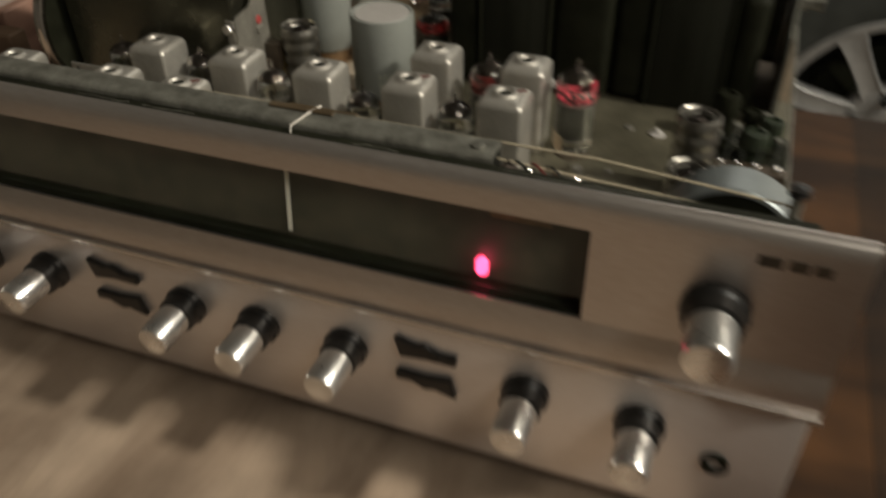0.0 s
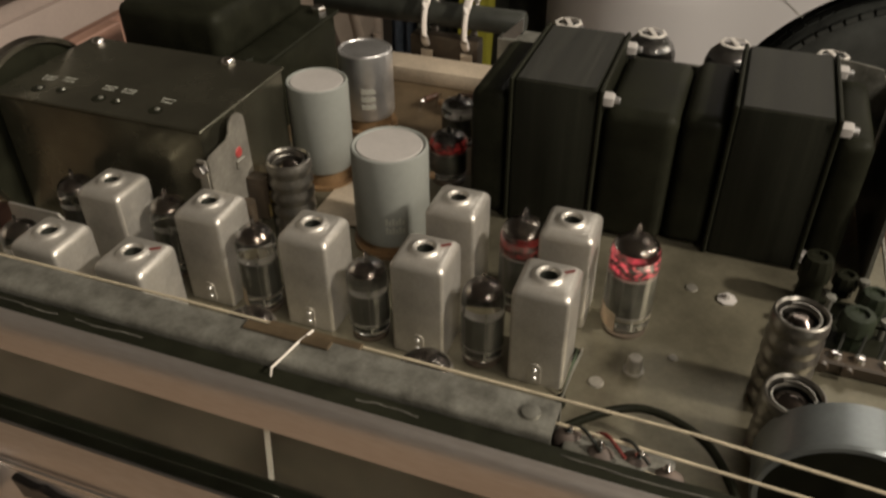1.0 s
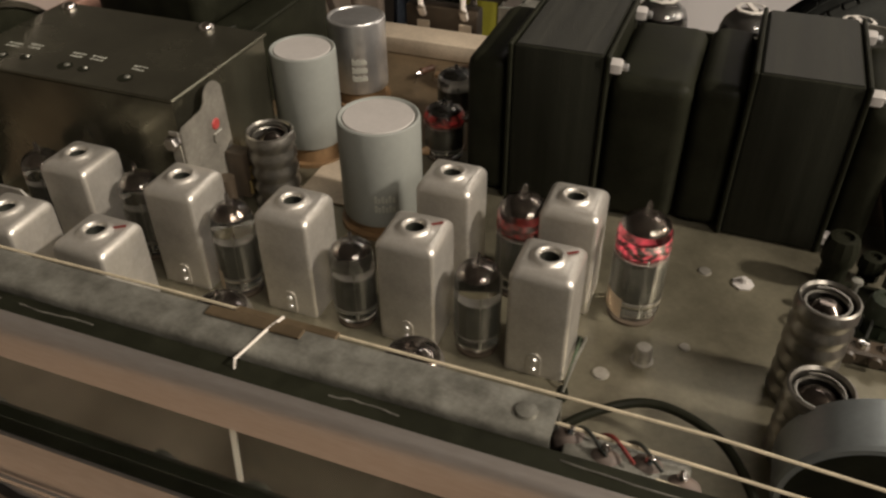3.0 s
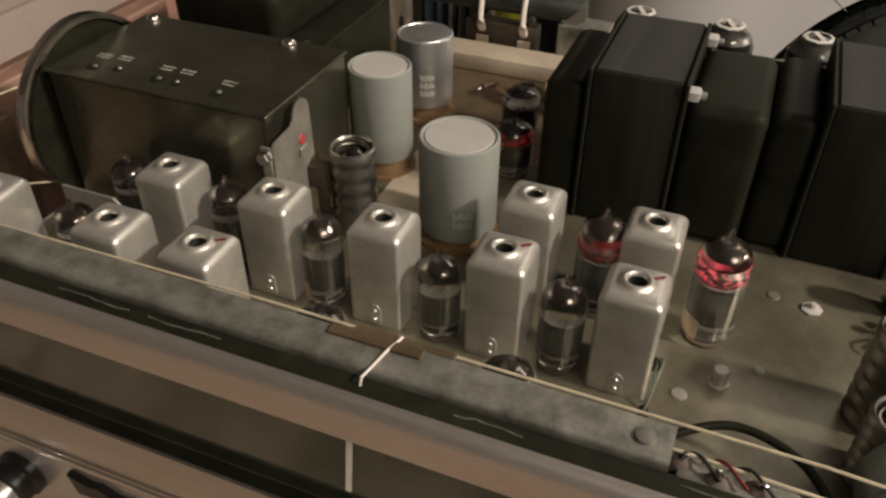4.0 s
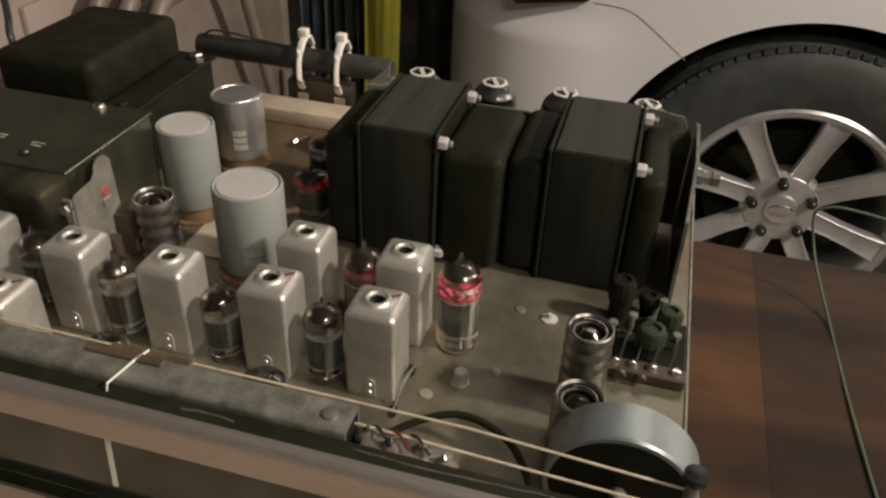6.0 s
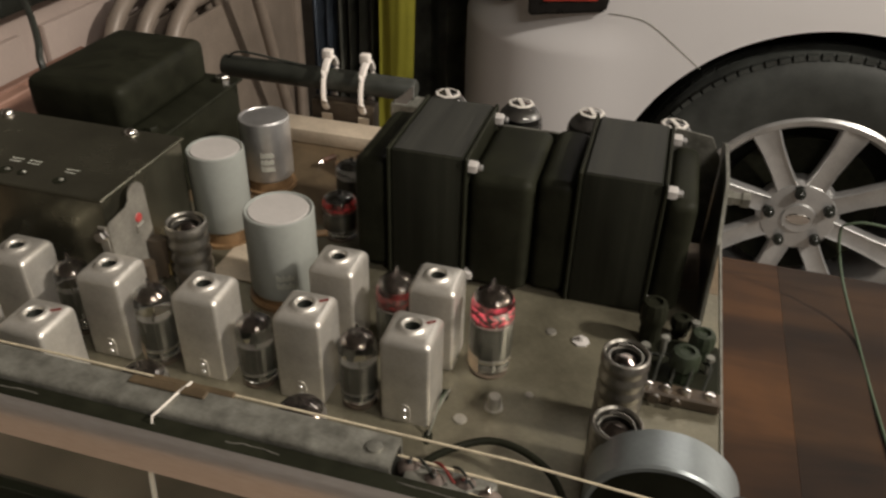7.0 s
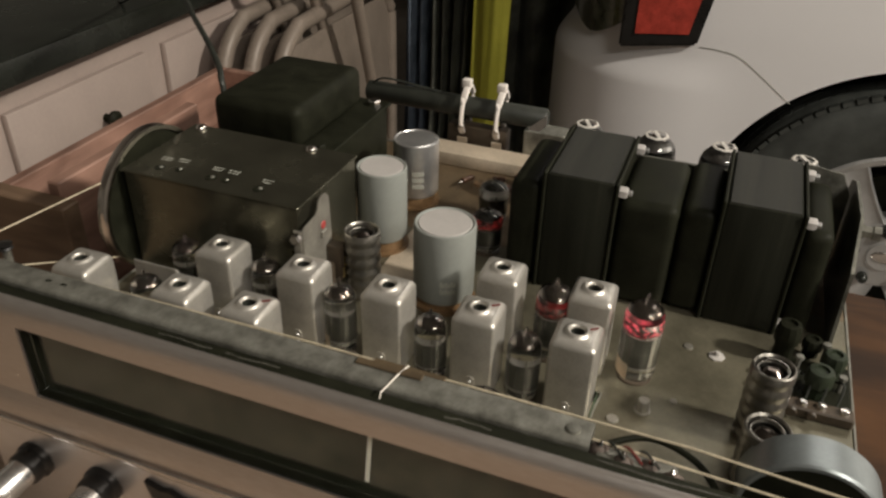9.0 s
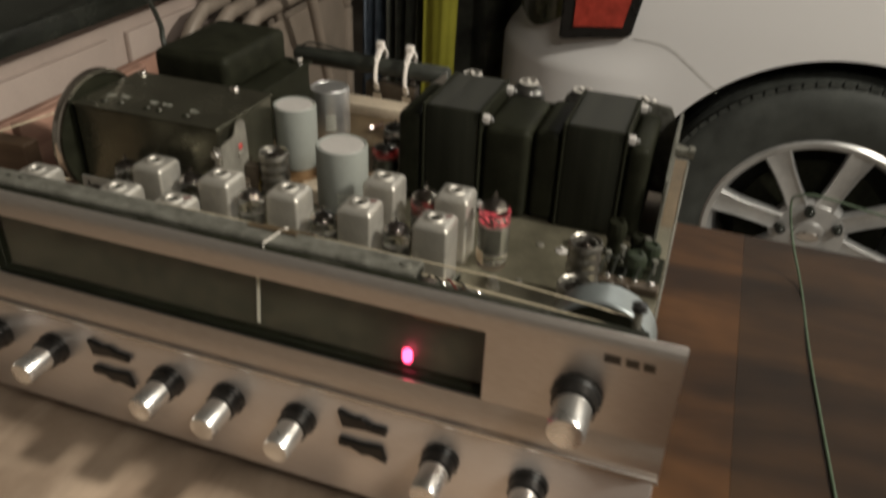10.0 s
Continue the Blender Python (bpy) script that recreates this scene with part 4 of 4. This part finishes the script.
for gx, gy, gh in ((-0.0495, -0.0440, 0.0370), (0.0158, -0.0415, 0.0350)):
    valve(gx, gy, 0.0098, gh, 0, "short dark glass vacuum tube close behind the dial rail")

for k, pts in enumerate(([(0.0590, 0.0130, 0.0006), (0.0600, 0.0040, 0.0070), (0.0590, -0.0080, 0.0075), (0.0575, -0.0150, 0.0006)], [(0.0575, 0.0120, 0.0006), (0.0580, 0.0020, 0.0045), (0.0575, -0.0130, 0.0006)])):
    lw = empty("deck_lead", (0, 0, DECK), "thin grey lead running between two deck slots", "wire", "thin leads")
    part("lead", tube_path(spline(pts), 0.0005, 6), M_WIRE if k else M_STEEL, lw)

jl = empty("dial_lamp", (0.0830, -0.0800, 0.1720), "clear dial lamp holder with red wires", "lamp")
part("holder", box(-0.014, 0.014, -0.004, 0.005, -0.008, -0.0004, 0.001, 2), M_STEEL, jl)
for q, (bxo, byo, tilt) in enumerate(((-0.013, 0.0035, 12), (-0.0045, 0.0005, -8), (0.005, 0.0015, 15), (0.0125, -0.0010, -12))):
    lobe = part("lamp_boot", lathe([(0, -0.004), (0.0036, -0.004), (0.0039, -0.0010), (0.0034, 0.0010), (0.0016, 0.0026), (0, 0.0028)], 18, pose(bxo, byo, -0.0018, tilt, tilt * 0.7, 0) @ Matrix.Diagonal((1.15, 0.85, 1, 1))), M_BOOT, jl, "dull pinkish rubber boot")
    part("solder_tip", lathe([(0, 0), (0.0011, 0.0002), (0.0013, 0.0012), (0.0006, 0.0024), (0, 0.0026)], 9, pose(bxo, byo, 0.0006, tilt, tilt * 0.7, 0)), M_CHROME, lobe, "bright solder tip")
part("sealant", tube_path(spline([(-0.024, -0.0062, 0.0015), (-0.010, -0.0068, -0.0004), (0.004, -0.0064, -0.0020), (0.020, -0.0066, -0.0034), (0.036, -0.0064, -0.0042)], 4), 0.0021, 8), M_SEAL, jl, "dirty blue-black sealant")
for q in range(3):
    part("wire", tube_path(spline([(-0.015 + 0.006 * q, 0.006, -0.003), (-0.010 + 0.006 * q, 0.004, 0.0025), (-0.004 + 0.006 * q, -0.001, 0.0015)]), 0.0005, 6), M_REDPAINT if q == 1 else M_RUBBER, jl)
gw = empty("glue_beads", (0, 0, 0), "shiny beads of old glue along the rail gap", "glue", kind="stuff")
for x0, x1 in ((-0.105, -0.080), (-0.074, -0.050), (0.016, 0.034), (0.070, 0.130)):
    run = [(x0 + (x1 - x0) * k / 11 + random.uniform(-0.0006, 0.0006), -0.0902 + 0.0004 * math.sin(k * 0.55 + x0 * 300) + random.uniform(-0.00012, 0.00012), 0.1788 + random.uniform(-0.0001, 0.0003)) for k in range(12)]
    part("glue_bead", tube_path(spline(run, 2), 0.00028, 6), M_GLUE, gw)

M_BODY = [mat("resistor_tan", (0.30, 0.19, 0.10), 0.5, 0.0, 0.2, 100, 900, 0.05), mat("resistor_brown", (0.10, 0.05, 0.03), 0.4, 0.0, 0.2, 100, 900, 0.05), mat("resistor_red", (0.22, 0.04, 0.03), 0.4, 0.0, 0.2, 100, 900, 0.05)]
for k in range(14):
    rxp, ryp, ra = random.uniform(-0.072, -0.026), random.uniform(0.105, 0.205), random.uniform(0, 180)
    if abs(rxp + 0.040) < 0.014 and abs(ryp - 0.1375) < 0.028 or math.hypot(rxp + 0.0885, ryp - 0.144) < 0.022:
        rxp, ryp = rxp - 0.002, 0.172 + 0.03 * random.random()
    rs = empty("resistor", (rxp, ryp, DECK - 0.0004), "small axial component with wire leads on the rear deck", "resistor", "small components", rz=ra)
    part("body", lathe([(0, -0.0045), (0.0019, -0.0045), (0.0022, -0.0036), (0.0019, -0.0028), (0.0019, 0.0028), (0.0022, 0.0036), (0.0019, 0.0045), (0, 0.0045)], 12, pose(0, 0, 0.0055) @ ALONG_X), M_BODY[k % 3], rs)
    for sg in (-1, 1):
        part("lead", tube_path([(sg * 0.0045, 0, 0.0055), (sg * 0.0075, 0, 0.0052), (sg * 0.0085, 0, 0.0001)], 0.0004, 6), M_CHROME, rs)
for px, py, ph in ((-0.208, -0.066, 0.062), (0.1655, -0.070, 0.060)):
    po = empty("cord_pulley", (px, py, DECK), "small dark dial cord pulley on a steel post", "pulley", "cord pulleys")
    part("post", lathe([(0, 0), (0.002, 0), (0.002, ph), (0, ph)], 12), M_STEEL, po)
    part("sheave", lathe([(0, ph), (0.0036, ph), (0.0030, ph + 0.0012), (0.0036, ph + 0.0024), (0.002, ph + 0.0028), (0, ph + 0.0034)], 20), M_BAKE, po, "dark grooved sheave")
sp = empty("tin_screen", (-0.1700, -0.0130, DECK), "small upright tin screening plate between the tubes", "screen")
part("plate", prism([(-0.016, 0.0003), (0.016, 0.0003), (0.016, 0.024), (0.010, 0.030), (-0.016, 0.030)], -0.0005, 0.0005), M_CAN, sp)
part("foot", box(-0.016, 0.016, 0.0006, 0.006, 0.0002, 0.0010), M_CAN, sp)

# ---------------- crate at the far side ----------------
cr = empty("wooden_crate", (-0.36, 0.17, BENCH), "open reddish wooden crate of planed boards beside the receiver", "crate")
part("side_board", box(0.050, 0.060, -0.118, 0.030, 0.0002, 0.114, 0.001, 1), M_CRATE, cr)
part("side_board", box(-0.068, -0.058, -0.170, 0.235, 0.0002, 0.060, 0.001, 1), M_CRATE, cr)
part("end_board", box(-0.057, 0.075, -0.133, -0.119, 0.0002, 0.106, 0.001, 1), M_CRATEEND, cr, "dull brown end board")
part("back_board", box(-0.057, 0.040, 0.226, 0.235, 0.0002, 0.060, 0.001, 1), M_CRATE, cr)
part("bottom_board", box(-0.057, 0.0495, -0.165, 0.2255, 0.0002, 0.008), M_CRATE, cr)

# power lead rising behind the box
pl = empty("power_lead", (-0.2260, 0.1350, DECK), "black power lead curving up behind the tuner box", "cable")
part("lead", tube_path(spline([(0.0, -0.030, -0.0928), (0.0, 0.0, -0.0925), (0.0, 0.004, -0.06), (0.0, 0.0, 0.0400), (0.0, 0.0, 0.0640), (-0.003, 0.003, 0.0715), (-0.010, 0.012, 0.0750), (-0.038, 0.042, 0.077), (-0.079, 0.082, 0.081), (-0.148, 0.152, 0.081), (-0.36, 0.36, 0.02), (-0.58, 0.56, -0.0835), (-0.70, 0.62, -0.0835)]), 0.0021, 10), M_RUBBER, pl)

# green cord on the bench
gc = empty("green_cord", (0.33, 0.1, BENCH), "thin green cord lying over the bench edge", "cord")
part("cord", tube_path(spline([(0.06, 0.17, 0.050), (-0.04, 0.178, 0.064), (-0.066, 0.180, 0.062), (-0.070, 0.180, 0.052), (-0.062, 0.170, 0.025), (-0.050, 0.133, 0.0013), (-0.046, 0.03, 0.0013), (-0.03, -0.2, 0.0013)]), 0.0010, 8), M_WIRE, gc)

# ---------------- drawer cabinet ----------------
cab = empty("drawer_cabinet", (-1.05, 0.7, FLOOR), "beige painted drawer cabinet with a black worktop", "cabinet")
H = -0.006 - FLOOR
part("carcass", box(-0.25, 0.238, -0.75, 0.75, 0.0, H, 0.003, 1), M_DRAWER, cab)
part("worktop", box(-0.27, 0.285, -0.77, 0.77, H + 0.0004, H + 0.036, 0.004, 2), M_COUNTER, cab, "black worktop")
for y0 in (-0.264, 0.069, 0.402, -0.597):
    for z0, z1 in ((H - 0.185, H - 0.046), (H - 0.36, H - 0.20), (H - 0.62, H - 0.38)):
        d = part("drawer", box(0.2384, 0.250, y0, y0 + 0.286, z0, z1, 0.003, 2), M_DRAWER, cab, "beige drawer front")
        part("knob", lathe([(0, 0), (0.007, 0), (0.006, 0.008), (0.013, 0.014), (0.014, 0.020), (0.009, 0.025), (0, 0.026)], 20, pose(0.250, y0 + 0.172, (z0 + z1) / 2) @ ALONG_X), M_BLACK, d, "dark round knob")
bx = empty("equipment_case", (-1.0, 0.35, FLOOR + H + 0.0324), "plain black equipment case on the worktop", "case")
part("case", box(-0.16, 0.16, -0.2, 0.14, 0, 0.13, 0.006, 2), M_COUNTER, bx)

# ---------------- folding chairs ----------------
for k in range(3):
    X = -0.735 + 0.055 * k
    ch = empty("folding_chair", (X, 0.825, FLOOR), "folded beige metal chair leaning against the cabinet", "chair", "stacked folding chairs")
    arc = [(0, 0.0, 0.0), (0, 0.0, 0.30), (0, 0.0, 0.655)] + [(0, 0.10 - 0.10 * math.cos(radians(a)), 0.655 + 0.11 * math.sin(radians(a))) for a in (25, 50, 75, 90)] + [(0, 0.30, 0.77), (0, 0.36, 0.77)] + [(0, 0.36 + 0.10 * math.sin(radians(a)), 0.66 + 0.11 * math.cos(radians(a))) for a in (15, 40, 65, 90)] + [(0, 0.46, 0.3), (0, 0.46, 0)]
    part("frame", tube_path(spline(arc, 4), 0.0140, 14), M_CHAIR, ch, "bent steel tube frame")
    part("back_panel", box(-0.004, 0.004, 0.013, 0.447, 0.40, 0.735, 0.003, 2), M_CHAIR, ch, "pressed steel back")
    part("seat", box(0.006, 0.014, 0.04, 0.42, 0.06, 0.39, 0.003, 2), M_CHAIR, ch, "pressed steel seat")
    part("leg", tube_path([(0.024, 0.50, 0.0), (0.024 + 0.03 * k, 0.12, 0.86)], 0.011, 12), M_CHAIR, ch, "steel tube leg")
    part("leg", tube_path([(0.020, 0.40, 0.0), (0.020, 0.42, 0.50)], 0.010, 12), M_CHAIR, ch, "steel tube leg")

# ---------------- hanging cloths behind ----------------


def drape(name, x0, x1, y, z0, z1, material, label, category, folds=4, amp=0.02, dy=0.0):
    th = empty(name, ((x0 + x1) / 2, y, FLOOR), label, category)
    b = bmesh.new()
    nx, nz = 36, 26
    g = []
    for j in range(nz + 1):
        row = []
        for i in range(nx + 1):
            u, v = i / nx, j / nz
            w = (x1 - x0) * (u - 0.5) * (1 - 0.12 * math.sin(3 * v + u))
            yy = amp * math.sin(folds * 6.28 * u + 1.5 * v) + 0.6 * amp * noise.noise((u * 5, v * 3, x0 * 7)) + dy * (v - 0.5)
            row.append(b.verts.new((w + 0.012 * noise.noise((v * 4, 3.1, x1)), yy, z0 + (z1 - z0) * v - FLOOR)))
        g.append(row)
    for j in range(nz):
        for i in range(nx):
            b.faces.new((g[j][i], g[j][i + 1], g[j + 1][i + 1], g[j + 1][i]))
    bmesh.ops.solidify(b, geom=b.faces[:], thickness=0.006)
    part("cloth", b, material, th, angle=80)
    return th


drape("blue_jacket", -0.60, -0.50, 1.30, FLOOR + 0.002, 0.35, M_BLUE, "dark blue jacket hanging behind the chairs", "jacket", 3, 0.02)
drape("black_bag", -0.53, -0.40, 1.26, FLOOR + 0.002, 0.35, M_CLOTH, "black glossy garment bag with folds", "bag", 5, 0.018)
drape("yellow_strap", -0.413, -0.332, 1.20, FLOOR + 0.002, 0.35, M_YELLOW, "bright yellow-green webbing hanging down", "strap", 1, 0.006)
drape("black_curtain", -0.70, 0.1, 1.62, FLOOR + 0.002, 0.7, M_CLOTH, "black cloth hanging beside the car", "cloth", 7, 0.03)

# ---------------- car ----------------
car = empty("car", (0.9, 1.9, FLOOR), "white car parked beside the bench, rear wheel and tail lamp showing", "car")
CY = 1.27
WCX, WCZ = 0.443, -0.455
INV = Matrix.Translation((-0.9, -1.9, -FLOOR))


def car_side():
    """The painted side and rear corner: columns along the plan line, with the wheel arch left open."""
    b = bmesh.new()
    cols = []
    plan = []
    for k in range(8):
        plan.append((-0.27, 2.1 - 0.07 * k))
    for k in range(17):
        a = radians(180 + 90 * k / 16)
        plan.append((-0.27 + 0.30 + 0.30 * math.cos(a), 1.53 + 0.29 * math.sin(a)))
    x = 0.04
    while x < 3.2:
        plan.append((x, 1.24))
        x += 0.0125 if x < 0.9 else 0.1
    zs = [-0.62 + 0.04 * k for k in range(10)] + [-0.22 + 0.006 * k for k in range(30)] + [-0.04 + 0.04 * k for k in range(20)]
    nz = len(zs) - 1
    for px, py in plan:
        d = px - WCX
        zb = WCZ + math.sqrt(0.385 ** 2 - d * d) if py < 1.3 and abs(d) < 0.385 else -0.62
        col = []
        for z in zs:
            z = max(z, zb)
            s = min(1, max(0, (-0.095 - z) / 0.075))
            s = s * s * (3 - 2 * s)
            fade = min(1, max(0, (0.13 - px) / 0.34))
            out = 0.036 * s * fade * fade * (3 - 2 * fade) - 0.05 * max(0, z + 0.05) ** 1.2 - 0.03 * max(0, -0.25 - z) ** 1.5
            nx, ny = (0, -1) if px > 0.03 else (-1, 0) if py > 1.53 else Vector((px - 0.03, py - 1.53)).normalized()
            col.append(b.verts.new((px + nx * out, py + ny * out, z)))
        cols.append(col)
    for a, c in zip(cols, cols[1:]):
        for j in range(nz):
            if a[j + 1].co.z - a[j].co.z > 1e-5 or c[j + 1].co.z - c[j].co.z > 1e-5:
                b.faces.new((a[j], c[j], c[j + 1], a[j + 1]))
    bmesh.ops.remove_doubles(b, verts=b.verts[:], dist=1e-5)
    bmesh.ops.recalc_face_normals(b, faces=b.faces[:])
    b.transform(INV)
    return b


body = part("body", car_side(), M_CARPAINT, car, "white painted side and bumper", angle=50)
part("arch_liner", lathe([(0.384, 0), (0.384, 0.26), (0.0, 0.26), (0, 0.262), (0.388, 0.262), (0.388, 0), (0.384, 0)], 64, INV @ Matrix.Translation((WCX, CY - 0.020, WCZ)) @ pose(0, 0, 0, -90, 0, 0)), M_RUBBER, body, "black wheel arch liner")
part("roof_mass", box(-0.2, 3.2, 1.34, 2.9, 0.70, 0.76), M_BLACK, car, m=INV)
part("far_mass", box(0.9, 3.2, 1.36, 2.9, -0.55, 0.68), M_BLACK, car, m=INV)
whl = part("wheel", lathe([(0.222, -0.10), (0.250, -0.108), (0.305, -0.112), (0.332, -0.098), (0.345, -0.075), (0.345, 0.075), (0.332, 0.098), (0.222, 0.10), (0.222, -0.10)], 72, INV @ Matrix.Translation((WCX, CY + 0.085, WCZ)) @ ALONG_Y @ pose(0, 0, 0, 180, 0, 0)), M_TYRE, car, "black tyre on alloy rim")
WM = INV @ Matrix.Translation((WCX, CY + 0.085, WCZ)) @ ALONG_Y
rimp = part("rim", lathe([(0.221, 0.100), (0.216, 0.104), (0.205, 0.100), (0.196, 0.085), (0.190, 0.02), (0.190, -0.09), (0.221, -0.09), (0.221, 0.100)], 72, WM), M_RIM, whl, "silver alloy rim barrel")
tread = bmesh.new()
for k in range(90):
    for yy in (0.088, 0.050, 0.010):
        blk = box(-0.0090, 0.0090, yy - 0.015, yy + 0.015, -0.006, 0.0022)
        blk.transform(WM @ pose(0, 0, 0, 0, 0, 4 * k + (2 if yy == 0.05 else 0)) @ Matrix.Translation((0.3435 if yy < 0.08 else 0.336, 0, 0)) @ Matrix(((0, 0, 1, 0), (1, 0, 0, 0), (0, 1, 0, 0), (0, 0, 0, 1))))
        merge(tread, blk)
part("tread", tread, M_TYRE, whl, "blocky tyre tread", False)
part("brake_disc", lathe([(0, 0.030), (0.150, 0.030), (0.150, 0.018), (0, 0.018)], 40, WM), M_BLACK, whl)
hub = lathe([(0, 0.088), (0.030, 0.088), (0.033, 0.084), (0.070, 0.080), (0.078, 0.070), (0.078, 0.040), (0, 0.040)], 48, WM)
part("hub", hub, M_RIM, whl, "silver hub")
for k in range(8):
    a = radians(75 + k * 45)
    b = bmesh.new()
    sec = []
    for r, w, z in ((0.060, 0.021, 0.080), (0.110, 0.019, 0.086), (0.160, 0.021, 0.094), (0.207, 0.027, 0.100)):
        sec.append([b.verts.new(v) for v in ((r, -w, z - 0.022), (r, -w, z - 0.003), (r, -w * 0.86, z), (r, -w * 0.55, z - 0.0035), (r, w * 0.55, z - 0.0035), (r, w * 0.86, z), (r, w, z - 0.003), (r, w, z - 0.022))])
    for p, q in zip(sec, sec[1:]):
        for j in range(8):
            b.faces.new((p[j], p[(j + 1) % 8], q[(j + 1) % 8], q[j]))
    b.faces.new(sec[0][::-1])
    b.faces.new(sec[-1])
    bmesh.ops.recalc_face_normals(b, faces=b.faces[:])
    b.transform(WM @ Matrix.Rotation(a, 4, "Z"))
    part("spoke", b, M_RIM, whl, "silver spoke", angle=50)
for k in range(5):
    a = radians(100 + 72 * k)
    part("wheel_nut", lathe([(0.0125, 0.079), (0.0125, 0.0805), (0.0095, 0.0805), (0.0110, 0.094), (0.0085, 0.101), (0.0045, 0.1045), (0, 0.1055)], 16, WM @ Matrix.Translation((0.0575 * math.cos(a), 0.0575 * math.sin(a), 0))), M_COUNTER, whl, "dark wheel nut")
part("hub_cap", lathe([(0, 0.0882), (0.024, 0.0882), (0.021, 0.091), (0, 0.092)], 32, WM @ Matrix.Diagonal((1, 0.5, 1, 1))), M_CHROME, whl, "plain oval hub cap")
lamp = part("tail_lamp", prism([(-0.125, -0.098), (0.016, -0.077), (0.050, 0.12), (-0.125, 0.12)], 1.2250, 1.262, None, 0.004), M_BAKE, car, "dark tail lamp housing", m=INV)
part("red_lens", prism([(-0.098, -0.068), (-0.001, -0.058), (0.012, 0.014), (-0.098, 0.008)], 1.2215, 1.2249, None, 0.001), M_LENSRED, lamp, "red lens")
part("upper_lens", prism([(-0.098, 0.014), (0.013, 0.020), (0.028, 0.11), (-0.098, 0.11)], 1.2215, 1.2249, None, 0.001), M_LENSRED, lamp, "red lens")
lens = bmesh.new()
rows = []
for k in range(15):
    a = radians(196 + 44 * k / 14)
    low_z = -0.100 + 0.10 * abs((k - 9) / 9) ** 1.6
    rows.append([lens.verts.new((0.03 + 0.310 * math.cos(a), 1.53 + 0.302 * math.sin(a), low_z + (0.12 - low_z) * j / 6)) for j in range(7)])
for p, q in zip(rows, rows[1:]):
    for j in range(6):
        lens.faces.new((p[j], q[j], q[j + 1], p[j + 1]))
bmesh.ops.recalc_face_normals(lens, faces=lens.faces[:])
bmesh.ops.solidify(lens, geom=lens.faces[:], thickness=0.008)
part("corner_lens", lens, M_LENSCLEAR, lamp, "smoked clear corner lens")
seam = spline([(0.022, 1.2388, -0.082), (0.060, 1.2388, -0.084), (0.095, 1.2388, -0.092), (0.140, 1.2390, -0.122), (0.199, 1.2395, -0.166)], 5)
part("panel_seam", tube_path(seam, 0.0006, 6), M_STEEL, body, "dark panel seam", m=INV)
